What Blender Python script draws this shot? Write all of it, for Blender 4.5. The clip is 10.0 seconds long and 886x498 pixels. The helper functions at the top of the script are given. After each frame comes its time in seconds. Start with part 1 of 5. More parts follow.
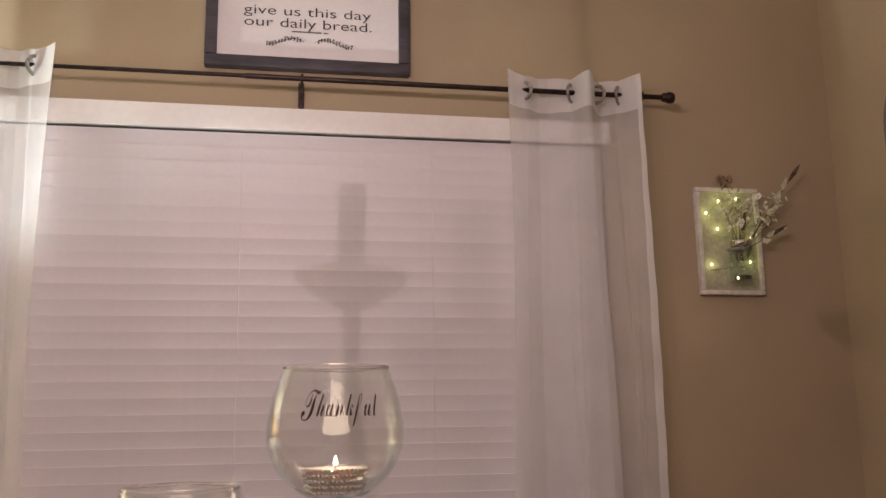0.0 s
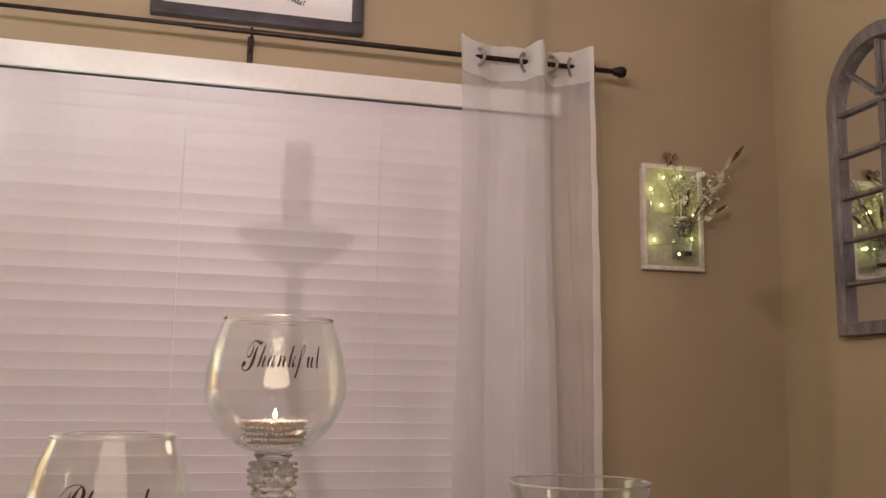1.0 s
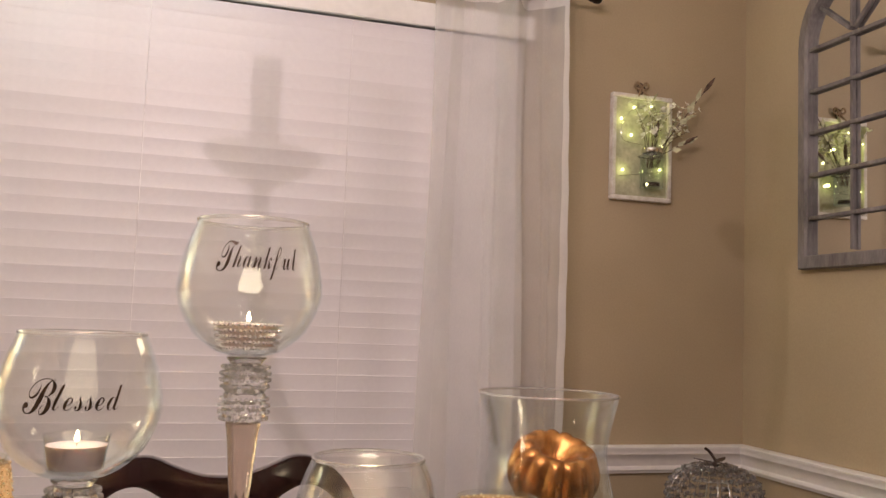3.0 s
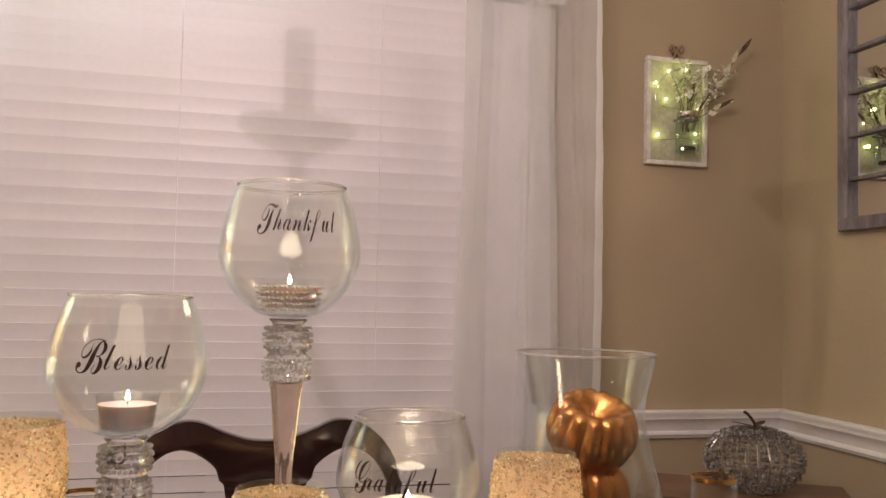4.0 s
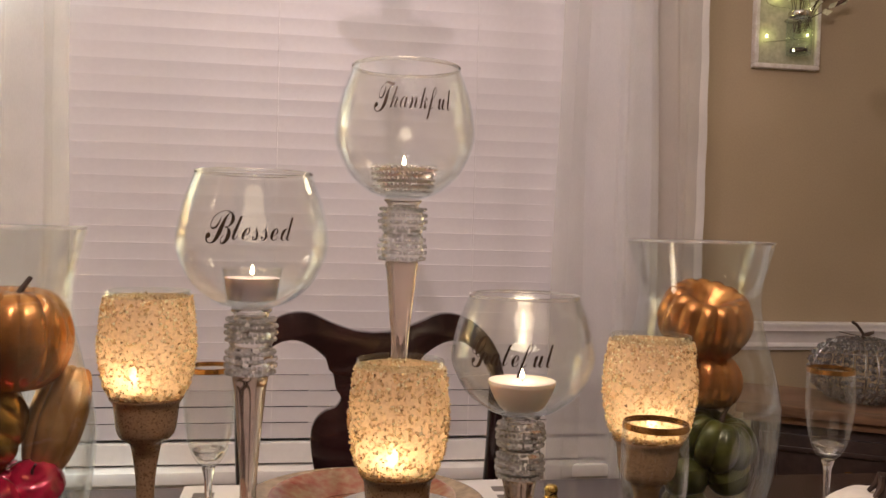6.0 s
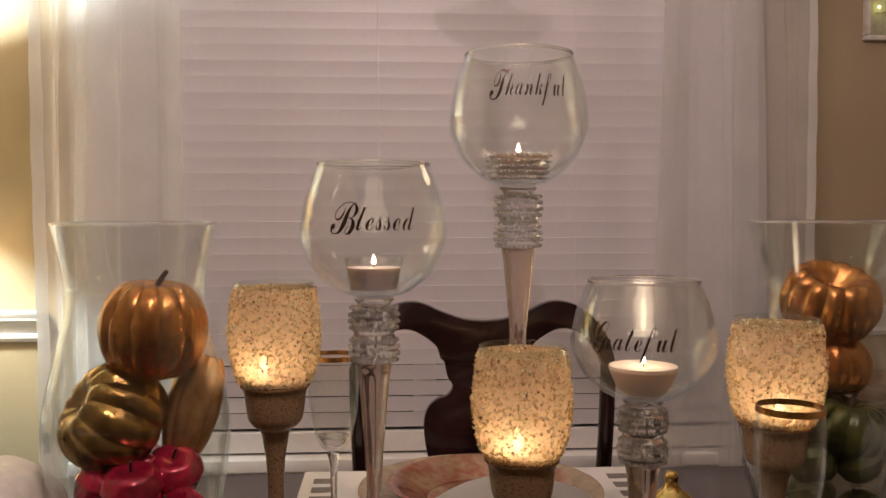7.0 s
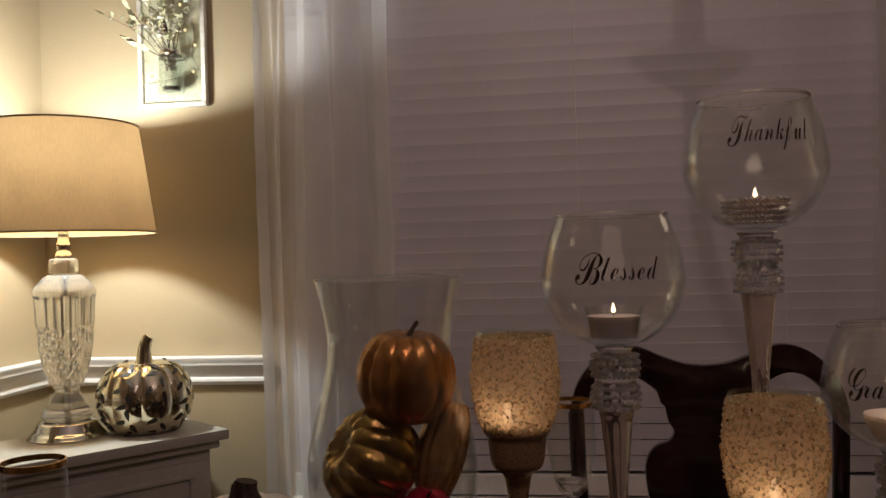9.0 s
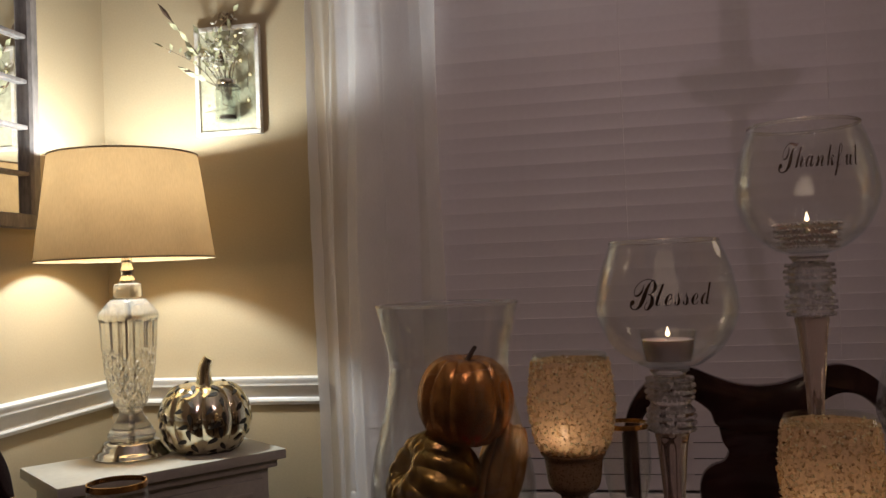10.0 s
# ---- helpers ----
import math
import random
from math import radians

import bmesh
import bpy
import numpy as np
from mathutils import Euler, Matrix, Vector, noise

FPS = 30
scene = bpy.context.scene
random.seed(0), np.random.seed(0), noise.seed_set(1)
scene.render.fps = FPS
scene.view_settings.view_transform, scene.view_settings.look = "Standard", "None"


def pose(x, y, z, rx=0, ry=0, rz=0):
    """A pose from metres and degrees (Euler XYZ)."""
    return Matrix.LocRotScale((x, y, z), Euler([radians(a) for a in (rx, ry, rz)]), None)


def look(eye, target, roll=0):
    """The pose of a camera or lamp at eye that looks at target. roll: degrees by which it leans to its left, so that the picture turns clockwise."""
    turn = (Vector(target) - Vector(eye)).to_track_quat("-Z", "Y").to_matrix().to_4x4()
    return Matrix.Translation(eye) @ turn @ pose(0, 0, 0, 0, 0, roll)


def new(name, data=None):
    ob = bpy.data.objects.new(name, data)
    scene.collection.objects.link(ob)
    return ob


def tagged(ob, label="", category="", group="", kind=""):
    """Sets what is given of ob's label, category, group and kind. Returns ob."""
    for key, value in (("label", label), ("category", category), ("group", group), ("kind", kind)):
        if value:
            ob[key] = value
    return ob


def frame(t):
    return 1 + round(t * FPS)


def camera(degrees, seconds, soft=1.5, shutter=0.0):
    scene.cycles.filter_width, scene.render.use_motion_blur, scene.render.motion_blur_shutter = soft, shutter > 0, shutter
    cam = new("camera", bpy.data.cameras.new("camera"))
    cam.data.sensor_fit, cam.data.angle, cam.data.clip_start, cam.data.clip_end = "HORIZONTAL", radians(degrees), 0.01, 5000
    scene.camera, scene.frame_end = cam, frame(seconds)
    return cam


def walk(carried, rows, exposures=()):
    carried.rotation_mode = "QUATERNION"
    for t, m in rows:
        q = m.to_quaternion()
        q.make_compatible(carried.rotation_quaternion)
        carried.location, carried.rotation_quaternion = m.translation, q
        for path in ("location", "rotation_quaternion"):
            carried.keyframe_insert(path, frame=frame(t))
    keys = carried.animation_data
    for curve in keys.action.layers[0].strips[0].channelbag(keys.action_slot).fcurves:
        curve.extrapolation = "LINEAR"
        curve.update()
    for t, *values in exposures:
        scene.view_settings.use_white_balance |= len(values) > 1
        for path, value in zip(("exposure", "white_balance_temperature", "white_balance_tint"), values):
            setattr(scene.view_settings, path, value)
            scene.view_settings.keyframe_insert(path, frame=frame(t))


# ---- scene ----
cam = camera(53.7, 10.0, soft=1.5)
PATH = [
    (0, (-0.056, 0.06, 1.263), (0.29, 1.995, 1.633), -0.8),
    (0.5, (-0.054, 0.062, 1.258), (0.34, 1.993, 1.599), -0.1),
    (1, (-0.06, 0.075, 1.247), (0.416, 1.993, 1.556), 0.9),
    (1.5, (-0.062, 0.086, 1.241), (0.498, 1.985, 1.522), 1.6),
    (2, (-0.062, 0.088, 1.233), (0.532, 1.982, 1.476), 2.1),
    (2.5, (-0.071, 0.097, 1.225), (0.521, 1.997, 1.422), 2.3),
    (4, (-0.079, 0.087, 1.202), (0.422, 2.02, 1.31), 1.3),
    (4.5, (-0.088, 0.092, 1.193), (0.373, 2.037, 1.242), 1.2),
    (5, (-0.093, 0.094, 1.18), (0.328, 2.049, 1.178), 1.5),
    (5.5, (-0.1, 0.097, 1.162), (0.283, 2.06, 1.127), 1.8),
    (7, (-0.138, 0.094, 1.148), (-0.019, 2.089, 1.066), 0.0),
    (7.5, (-0.162, 0.09, 1.149), (-0.162, 2.089, 1.096), -0.6),
    (8, (-0.182, 0.084, 1.154), (-0.284, 2.081, 1.123), -1.1),
    (8.5, (-0.196, 0.077, 1.158), (-0.384, 2.068, 1.149), -1.4),
    (9, (-0.207, 0.063, 1.161), (-0.472, 2.046, 1.173), -1.6),
    (9.5, (-0.214, 0.045, 1.169), (-0.537, 2.018, 1.199), -1.9),
    (10, (-0.215, 0.03, 1.173), (-0.579, 1.996, 1.225), -2.2),
]
EXPOSURES = [
    (0.0, -0.80, 6750, 20), (0.5, -0.76, 6750, 20), (1.0, -0.48, 6700, 16), (1.5, -0.18, 6600, 13), (2.0, -0.10, 6600, 12), (2.5, -0.13, 6600, 12), (4.0, -0.20, 6600, 12),
    (4.5, -0.26, 6600, 12), (5.5, -0.19, 6600, 12), (6.2, -0.36, 6700, 14), (7.0, -0.83, 6950, 17), (7.5, -1.50, 7100, 21), (8.0, -2.17, 7150, 23), (8.5, -2.48, 7150, 25), (9.0, -2.58, 7100, 26), (10.0, -2.57, 6900, 25),
]
walk(cam, [(t, look(eye, target, roll)) for t, eye, target, roll in PATH], EXPOSURES)

# ---------- numbers of the place ----------
WALL = 2.05            # window wall, inner face
LEFT, RIGHT = -1.45, 1.335
BACK, CEIL = -2.6, 2.62
TABLE = 0.775
RAIL_LO, RAIL_HI = 0.868, 0.936

# ---------- world and lamps ----------
night = bpy.data.worlds.new("night")
night.use_nodes = True
night.node_tree.nodes["Background"].inputs[0].default_value = (0.010, 0.013, 0.022, 1)
night.node_tree.nodes["Background"].inputs[1].default_value = 0.3
scene.world = night

CHANDELIER = (-0.05, 0.60, 1.87)       # centre of the ring of bulbs
ARM = 0.25                           # radius of that ring
BULB_WATTS, BULB_TINT = (7.0, 7.0, 22.0, 7.0, 7.0), (1.0, 0.805, 0.825)
LAMP_WATTS, LAMP_TINT = 108.0, (0.82, 1.0, 0.98)
FLAME_TINT = (1.0, 0.79, 0.55)


def point_lamp(name, place, watts, tint, radius):
    data = bpy.data.lights.new(name, "POINT")
    data.energy, data.color, data.shadow_soft_size = watts, tint, radius
    ob = new(name, data)
    ob.location = place
    return ob


# ---------- materials ----------
def nodes_of(name):
    m = bpy.data.materials.new(name)
    m.use_nodes = True
    t = m.node_tree
    return m, t, t.nodes["Principled BSDF"], t.nodes["Material Output"]


def mat(name, base, rough=0.5, metal=0.0, var=0.12, scale=6.0, bump=0.0, bscale=90.0, second=None,
        coat=0.0, sheen=0.0, transmission=0.0, ior=1.45, rvar=0.1, stretch=(1, 1, 1), random_by=0.0, emission=0.0, sss=0.0):
    """A procedural surface: two scales of noise move the colour, roughness and relief."""
    m, t, p, out = nodes_of(name)
    link, add = t.links.new, t.nodes.new
    co = add("ShaderNodeTexCoord")
    mp = add("ShaderNodeMapping")
    mp.inputs["Scale"].default_value = stretch
    link(co.outputs["Object"], mp.inputs[0])
    big, fine = add("ShaderNodeTexNoise"), add("ShaderNodeTexNoise")
    big.inputs["Scale"].default_value, big.inputs["Detail"].default_value = scale, 4
    fine.inputs["Scale"].default_value, fine.inputs["Detail"].default_value = bscale, 3
    link(mp.outputs[0], big.inputs["Vector"])
    link(mp.outputs[0], fine.inputs["Vector"])
    mean = add("ShaderNodeMath")
    mean.operation = "MULTIPLY_ADD"
    mean.inputs[1].default_value = 0.6
    link(big.outputs["Fac"], mean.inputs[0])
    half = add("ShaderNodeMath")
    half.operation = "MULTIPLY"
    half.inputs[1].default_value = 0.4
    link(fine.outputs["Fac"], half.inputs[0])
    link(half.outputs[0], mean.inputs[2])
    ramp = add("ShaderNodeValToRGB")
    lo = second if second else tuple(c * (1 - 2 * var) for c in base)
    hi = base if second else tuple(min(1, c * (1 + 1.2 * var)) for c in base)
    ramp.color_ramp.elements[0].position, ramp.color_ramp.elements[1].position = 0.36, 0.64
    ramp.color_ramp.elements[0].color, ramp.color_ramp.elements[1].color = (*lo, 1), (*hi, 1)
    link(mean.outputs[0], ramp.inputs[0])
    colour = ramp.outputs[0]
    if random_by:
        info, hsv = add("ShaderNodeObjectInfo"), add("ShaderNodeHueSaturation")
        span = add("ShaderNodeMapRange")
        span.inputs["To Min"].default_value, span.inputs["To Max"].default_value = 1 - random_by, 1 + random_by
        link(info.outputs["Random"], span.inputs["Value"])
        link(span.outputs[0], hsv.inputs["Value"])
        link(colour, hsv.inputs["Color"])
        colour = hsv.outputs[0]
    link(colour, p.inputs["Base Color"])
    rr = add("ShaderNodeMapRange")
    rr.inputs["To Min"].default_value, rr.inputs["To Max"].default_value = max(0.02, rough - rvar * rough), min(1, rough + rvar * rough)
    link(fine.outputs["Fac"], rr.inputs["Value"])
    link(rr.outputs[0], p.inputs["Roughness"])
    p.inputs["Metallic"].default_value = metal
    p.inputs["Coat Weight"].default_value = coat
    p.inputs["Coat Roughness"].default_value = 0.08
    p.inputs["Sheen Weight"].default_value = sheen
    p.inputs["Transmission Weight"].default_value = transmission
    p.inputs["IOR"].default_value = ior
    if sss:
        p.inputs["Subsurface Weight"].default_value = sss
        p.inputs["Subsurface Radius"].default_value = (0.012, 0.008, 0.005)
        p.inputs["Subsurface Scale"].default_value = 1.0
    if bump:
        b = add("ShaderNodeBump")
        b.inputs["Strength"].default_value, b.inputs["Distance"].default_value = min(1, bump), 0.002
        link(mean.outputs[0], b.inputs["Height"])
        link(b.outputs[0], p.inputs["Normal"])
    if emission:
        p.inputs["Emission Color"].default_value = (*base, 1)
        p.inputs["Emission Strength"].default_value = emission
    return m


def thin_glass(name, tint=(0.985, 0.985, 0.975), extra=0.0, edge=0.52):
    """Clear blown glass: light passes, the gloss grows towards the edge."""
    m, t, p, out = nodes_of(name)
    link, add = t.links.new, t.nodes.new
    clear, gloss, mix, fres = add("ShaderNodeBsdfTransparent"), add("ShaderNodeBsdfGlossy"), add("ShaderNodeMixShader"), add("ShaderNodeLayerWeight")
    clear.inputs[0].default_value = (*tint, 1)
    gloss.inputs["Color"].default_value = (0.90, 0.96, 1.0, 1)
    gloss.inputs["Roughness"].default_value = 0.006
    noise_tex, bmp = add("ShaderNodeTexNoise"), add("ShaderNodeBump")
    noise_tex.inputs["Scale"].default_value = 14
    bmp.inputs["Strength"].default_value, bmp.inputs["Distance"].default_value = 0.09, 0.002
    link(noise_tex.outputs["Fac"], bmp.inputs["Height"])
    link(bmp.outputs[0], gloss.inputs["Normal"])
    power, gain = add("ShaderNodeMath"), add("ShaderNodeMath")
    power.operation, gain.operation = "POWER", "MULTIPLY_ADD"
    power.inputs[1].default_value = 3.0
    gain.inputs[1].default_value, gain.inputs[2].default_value = edge, 0.045 + extra
    link(fres.outputs["Facing"], power.inputs[0])
    link(power.outputs[0], gain.inputs[0])
    link(gain.outputs[0], mix.inputs[0])
    link(clear.outputs[0], mix.inputs[1])
    link(gloss.outputs[0], mix.inputs[2])
    link(mix.outputs[0], out.inputs[0])
    return m


def cloth(name, base, open_share, translucent, weave=900.0, var=0.05):
    """A woven cloth: threads that scatter and pass light, with open gaps between them."""
    m, t, p, out = nodes_of(name)
    link, add = t.links.new, t.nodes.new
    co, wa, wb = add("ShaderNodeTexCoord"), add("ShaderNodeTexNoise"), add("ShaderNodeTexNoise")
    sx = add("ShaderNodeMapping")
    sx.inputs["Scale"].default_value = (1, 1, 0.12)
    link(co.outputs["Object"], sx.inputs[0])
    link(sx.outputs[0], wa.inputs["Vector"])
    link(co.outputs["Object"], wb.inputs["Vector"])
    wa.inputs["Scale"].default_value, wb.inputs["Scale"].default_value = weave, 12
    ramp = add("ShaderNodeValToRGB")
    ramp.color_ramp.elements[0].color = (*[c * (1 - 2 * var) for c in base], 1)
    ramp.color_ramp.elements[1].color = (*base, 1)
    ramp.color_ramp.elements[0].position, ramp.color_ramp.elements[1].position = 0.35, 0.65
    mid = add("ShaderNodeMath")
    mid.operation = "MULTIPLY_ADD"
    mid.inputs[1].default_value = 0.5
    hb = add("ShaderNodeMath")
    hb.operation = "MULTIPLY"
    hb.inputs[1].default_value = 0.5
    link(wa.outputs["Fac"], mid.inputs[0])
    link(wb.outputs["Fac"], hb.inputs[0])
    link(hb.outputs[0], mid.inputs[2])
    link(mid.outputs[0], ramp.inputs[0])
    dif, tra, mx = add("ShaderNodeBsdfDiffuse"), add("ShaderNodeBsdfTranslucent"), add("ShaderNodeMixShader")
    link(ramp.outputs[0], dif.inputs[0])
    link(ramp.outputs[0], tra.inputs[0])
    mx.inputs[0].default_value = translucent
    link(dif.outputs[0], mx.inputs[1])
    link(tra.outputs[0], mx.inputs[2])
    last = mx
    if open_share:
        gap, clear = add("ShaderNodeMixShader"), add("ShaderNodeBsdfTransparent")
        gap.inputs[0].default_value = open_share
        link(mx.outputs[0], gap.inputs[1])
        link(clear.outputs[0], gap.inputs[2])
        last = gap
    link(last.outputs[0], out.inputs[0])
    return m


def glitter(name, base, dark, rough, translucent, open_share=0.0, grains=420):
    """Glass grit in resin: every grain takes its own tone and passes the light behind it."""
    m, t, p, out = nodes_of(name)
    link, add = t.links.new, t.nodes.new
    co, vor, ramp = add("ShaderNodeTexCoord"), add("ShaderNodeTexVoronoi"), add("ShaderNodeValToRGB")
    vor.inputs["Scale"].default_value = grains
    link(co.outputs["Object"], vor.inputs["Vector"])
    sep = add("ShaderNodeSeparateColor")
    link(vor.outputs["Color"], sep.inputs[0])
    e = ramp.color_ramp.elements
    e[0].position, e[0].color = 0.0, (*dark, 1)
    e[1].position, e[1].color = 1.0, (*base, 1)
    mid = e.new(0.22)
    mid.color = (*[(a * 0.72 + b * 0.28) for a, b in zip(base, dark)], 1)
    link(sep.outputs[0], ramp.inputs[0])
    p.inputs["Roughness"].default_value = rough
    link(ramp.outputs[0], p.inputs["Base Color"])
    bmp = add("ShaderNodeBump")
    bmp.inputs["Strength"].default_value, bmp.inputs["Distance"].default_value = 0.9, 0.0015
    link(sep.outputs[1], bmp.inputs["Height"])
    link(bmp.outputs[0], p.inputs["Normal"])
    tra, mx = add("ShaderNodeBsdfTranslucent"), add("ShaderNodeMixShader")
    link(ramp.outputs[0], tra.inputs[0])
    mx.inputs[0].default_value = translucent
    link(p.outputs[0], mx.inputs[1])
    link(tra.outputs[0], mx.inputs[2])
    last = mx
    if open_share:
        gap, clear = add("ShaderNodeMixShader"), add("ShaderNodeBsdfTransparent")
        gap.inputs[0].default_value = open_share
        link(mx.outputs[0], gap.inputs[1])
        link(clear.outputs[0], gap.inputs[2])
        last = gap
    link(last.outputs[0], out.inputs[0])
    return m


def chip_glass(name, pale, dark):
    """Loose glass chips: each chip takes its own tone, shines and passes light."""
    m, t, p, out = nodes_of(name)
    link, add = t.links.new, t.nodes.new
    geo, ramp = add("ShaderNodeNewGeometry"), add("ShaderNodeValToRGB")
    e = ramp.color_ramp.elements
    e[0].position, e[0].color = 0.0, (*dark, 1)
    e[1].position, e[1].color = 0.07, (pale[0] * 0.80, pale[1] * 0.70, pale[2] * 0.55, 1)
    same = e.new(0.62)
    same.color = (pale[0] * 0.88, pale[1] * 0.80, pale[2] * 0.68, 1)
    top = e.new(0.70)
    top.color = (*[min(1.0, c * 1.05) for c in pale], 1)
    link(geo.outputs["Random Per Island"], ramp.inputs[0])
    link(ramp.outputs[0], p.inputs["Base Color"])
    p.inputs["Roughness"].default_value, p.inputs["IOR"].default_value = 0.04, 1.65
    p.inputs["Specular IOR Level"].default_value = 0.9
    tra, mx = add("ShaderNodeBsdfTranslucent"), add("ShaderNodeMixShader")
    link(ramp.outputs[0], tra.inputs[0])
    mx.inputs[0].default_value = 0.72
    link(p.outputs[0], mx.inputs[1])
    link(tra.outputs[0], mx.inputs[2])
    link(mx.outputs[0], out.inputs[0])
    return m


def glow(name, tint, strength):
    m, t, p, out = nodes_of(name)
    em = t.nodes.new("ShaderNodeEmission")
    em.inputs[0].default_value, em.inputs[1].default_value = (*tint, 1), strength
    t.links.new(em.outputs[0], out.inputs[0])
    return m


WALL_PAINT = mat("tan_wall_paint", (0.41, 0.330, 0.210), 0.62, var=0.045, scale=2.2, bump=0.25, bscale=220)
CEILING_PAINT = mat("ceiling_paint", (0.72, 0.69, 0.64), 0.8, var=0.03, scale=3, bump=0.3, bscale=160)
FLOOR_WOOD = mat("floor_wood", (0.20, 0.11, 0.06), 0.35, var=0.2, scale=5, stretch=(1, 12, 1), coat=0.2)
WHITE_TRIM = mat("white_gloss_trim", (0.80, 0.78, 0.74), 0.32, var=0.03, scale=5, bump=0.08, bscale=60)
SLAT_WHITE = mat("white_slat", (0.68, 0.655, 0.66), 0.42, var=0.02, scale=4, bump=0.05, bscale=80, random_by=0.03)
CORD = mat("cord", (0.82, 0.80, 0.79), 0.8)
ROD_DARK = mat("bronze_rod", (0.045, 0.032, 0.028), 0.38, 0.8, var=0.2, scale=30)
GROMMET_STEEL = mat("brushed_steel", (0.42, 0.40, 0.38), 0.28, 1.0, var=0.1, scale=40)
SHEER = cloth("sheer_white_cloth", (0.90, 0.89, 0.88), 0.52, 0.40)
HEM = cloth("white_hem_cloth", (0.88, 0.87, 0.85), 0.22, 0.40)
DARK_WOOD = mat("dark_cherry_wood", (0.022, 0.0075, 0.0075), 0.22, var=0.35, scale=14, stretch=(1, 1, 0.15), coat=0.5, bump=0.05)
TABLE_WOOD = mat("dark_table_wood", (0.028, 0.016, 0.014), 0.2, var=0.3, scale=9, stretch=(0.2, 2, 1), coat=0.45)
SIGN_FRAME = mat("charcoal_frame_wood", (0.05, 0.042, 0.05), 0.5, var=0.25, scale=25, stretch=(0.3, 1, 1), bump=0.2)
SIGN_PAPER = mat("white_sign_board", (0.78, 0.76, 0.75), 0.6, var=0.02, scale=5)
INK = mat("black_ink", (0.02, 0.018, 0.02), 0.5)
DECAL = mat("dark_bronze_vinyl", (0.055, 0.034, 0.020), 0.30, 0.4, var=0.3, scale=120, coat=0.3)
GREY_FRAME = mat("grey_washed_wood", (0.175, 0.157, 0.15), 0.6, var=0.22, scale=30, stretch=(1, 1, 0.25), bump=0.35, bscale=160)
MIRROR = mat("mirror_silver", (0.86, 0.87, 0.86), 0.02, 1.0, var=0.01, scale=2, rvar=0.0)
CHIPPED_WHITE = mat("chipped_white_paint", (0.74, 0.71, 0.66), 0.6, second=(0.56, 0.51, 0.43), scale=42, bscale=200, bump=0.4)
BOARD_TAN = mat("sage_backing_board", (0.46, 0.44, 0.31), 0.65, var=0.15, scale=18, bump=0.2)
GLASS = thin_glass("clear_blown_glass")
VASE_GLASS = thin_glass("thick_vase_glass", (0.975, 0.98, 0.975), 0.005, 0.62)
JAR_GLASS = thin_glass("jar_glass", (0.93, 0.95, 0.94))
LAMP_CRYSTAL = mat("bright_cut_crystal", (0.93, 0.92, 0.86), 0.07, var=0.04, scale=40, transmission=0.85, ior=1.5)
CRYSTAL = mat("cut_crystal", (0.96, 0.95, 0.92), 0.05, var=0.0, transmission=0.9, ior=1.5, rvar=0.0)
GREY_BEAD = mat("grey_crystal_bead", (0.50, 0.48, 0.46), 0.06, var=0.2, scale=200, transmission=0.8, ior=1.5)
SMOKED = mat("smoked_glass", (0.74, 0.61, 0.52), 0.06, var=0.08, transmission=0.82, ior=1.48, rvar=0.0)
RHINESTONE = mat("rhinestone", (0.93, 0.91, 0.88), 0.04, 0.0, var=0.1, scale=300, transmission=0.72, ior=1.6)
WIRE = mat("silver_wire", (0.45, 0.44, 0.43), 0.25, 1.0, var=0.2, scale=80)
# rhinestones of the candle cup, the flame's warm light put into their colour
CUP_STONE = mat("lit_glass_stone", (0.92, 0.80, 0.73), 0.08, 0.1, var=0.2, scale=300, transmission=0.35)
WAX = mat("cream_wax", (0.80, 0.70, 0.62), 0.45, var=0.03, sss=0.3)
DIM_WAX = mat("pale_pink_wax", (0.68, 0.60, 0.58), 0.5, var=0.05, sss=0.4)
TIN = mat("tin_cup", (0.55, 0.50, 0.47), 0.3, 0.9, var=0.1, scale=60)
GOLD_RIM = mat("gold_rim", (0.56, 0.33, 0.13), 0.25, 1.0, var=0.1, scale=60)
AMBER_GRIT = glitter("amber_grit", (0.86, 0.68, 0.45), (0.40, 0.25, 0.13), 0.15, 0.54, 0.07)
GRIT_CHIP = chip_glass("amber_chip", (1.0, 0.92, 0.72), (0.16, 0.09, 0.04))
GLITTER_STEM = glitter("bronze_glitter", (0.40, 0.255, 0.135), (0.18, 0.105, 0.052), 0.18, 0.10, 0.0, 620)
COPPER = mat("copper_foil", (0.66, 0.32, 0.095), 0.26, 0.85, var=0.3, scale=26, bump=0.8, bscale=120, second=(0.34, 0.115, 0.032), stretch=(1, 1, 0.45))
OLIVE_GOLD = mat("olive_gold_foil", (0.46, 0.29, 0.075), 0.24, 0.85, scale=30, bump=0.8, bscale=120, second=(0.12, 0.06, 0.02))
PALE_GOLD = mat("pale_gold_gourd", (0.62, 0.36, 0.13), 0.3, 0.7, scale=20, bump=0.2, second=(0.40, 0.20, 0.07))
RED_SHINE = mat("red_apple_skin", (0.50, 0.012, 0.055), 0.20, 0.3, var=0.3, scale=24, coat=0.6)
GREEN_SHINE = mat("green_apple_skin", (0.075, 0.088, 0.016), 0.30, 0.3, var=0.3, scale=24, coat=0.4)
BRASS = mat("polished_brass", (0.80, 0.58, 0.20), 0.16, 1.0, var=0.15, scale=30)
WHITE_PUMPKIN = mat("white_pumpkin_skin", (0.72, 0.67, 0.57), 0.5, var=0.06, scale=16, bump=0.2)
STEM_DARK = mat("dark_stem", (0.05, 0.03, 0.02), 0.6, var=0.3, scale=60, bump=0.5)
CHROME = mat("champagne_chrome", (0.82, 0.77, 0.60), 0.13, 1.0, var=0.05, scale=12)
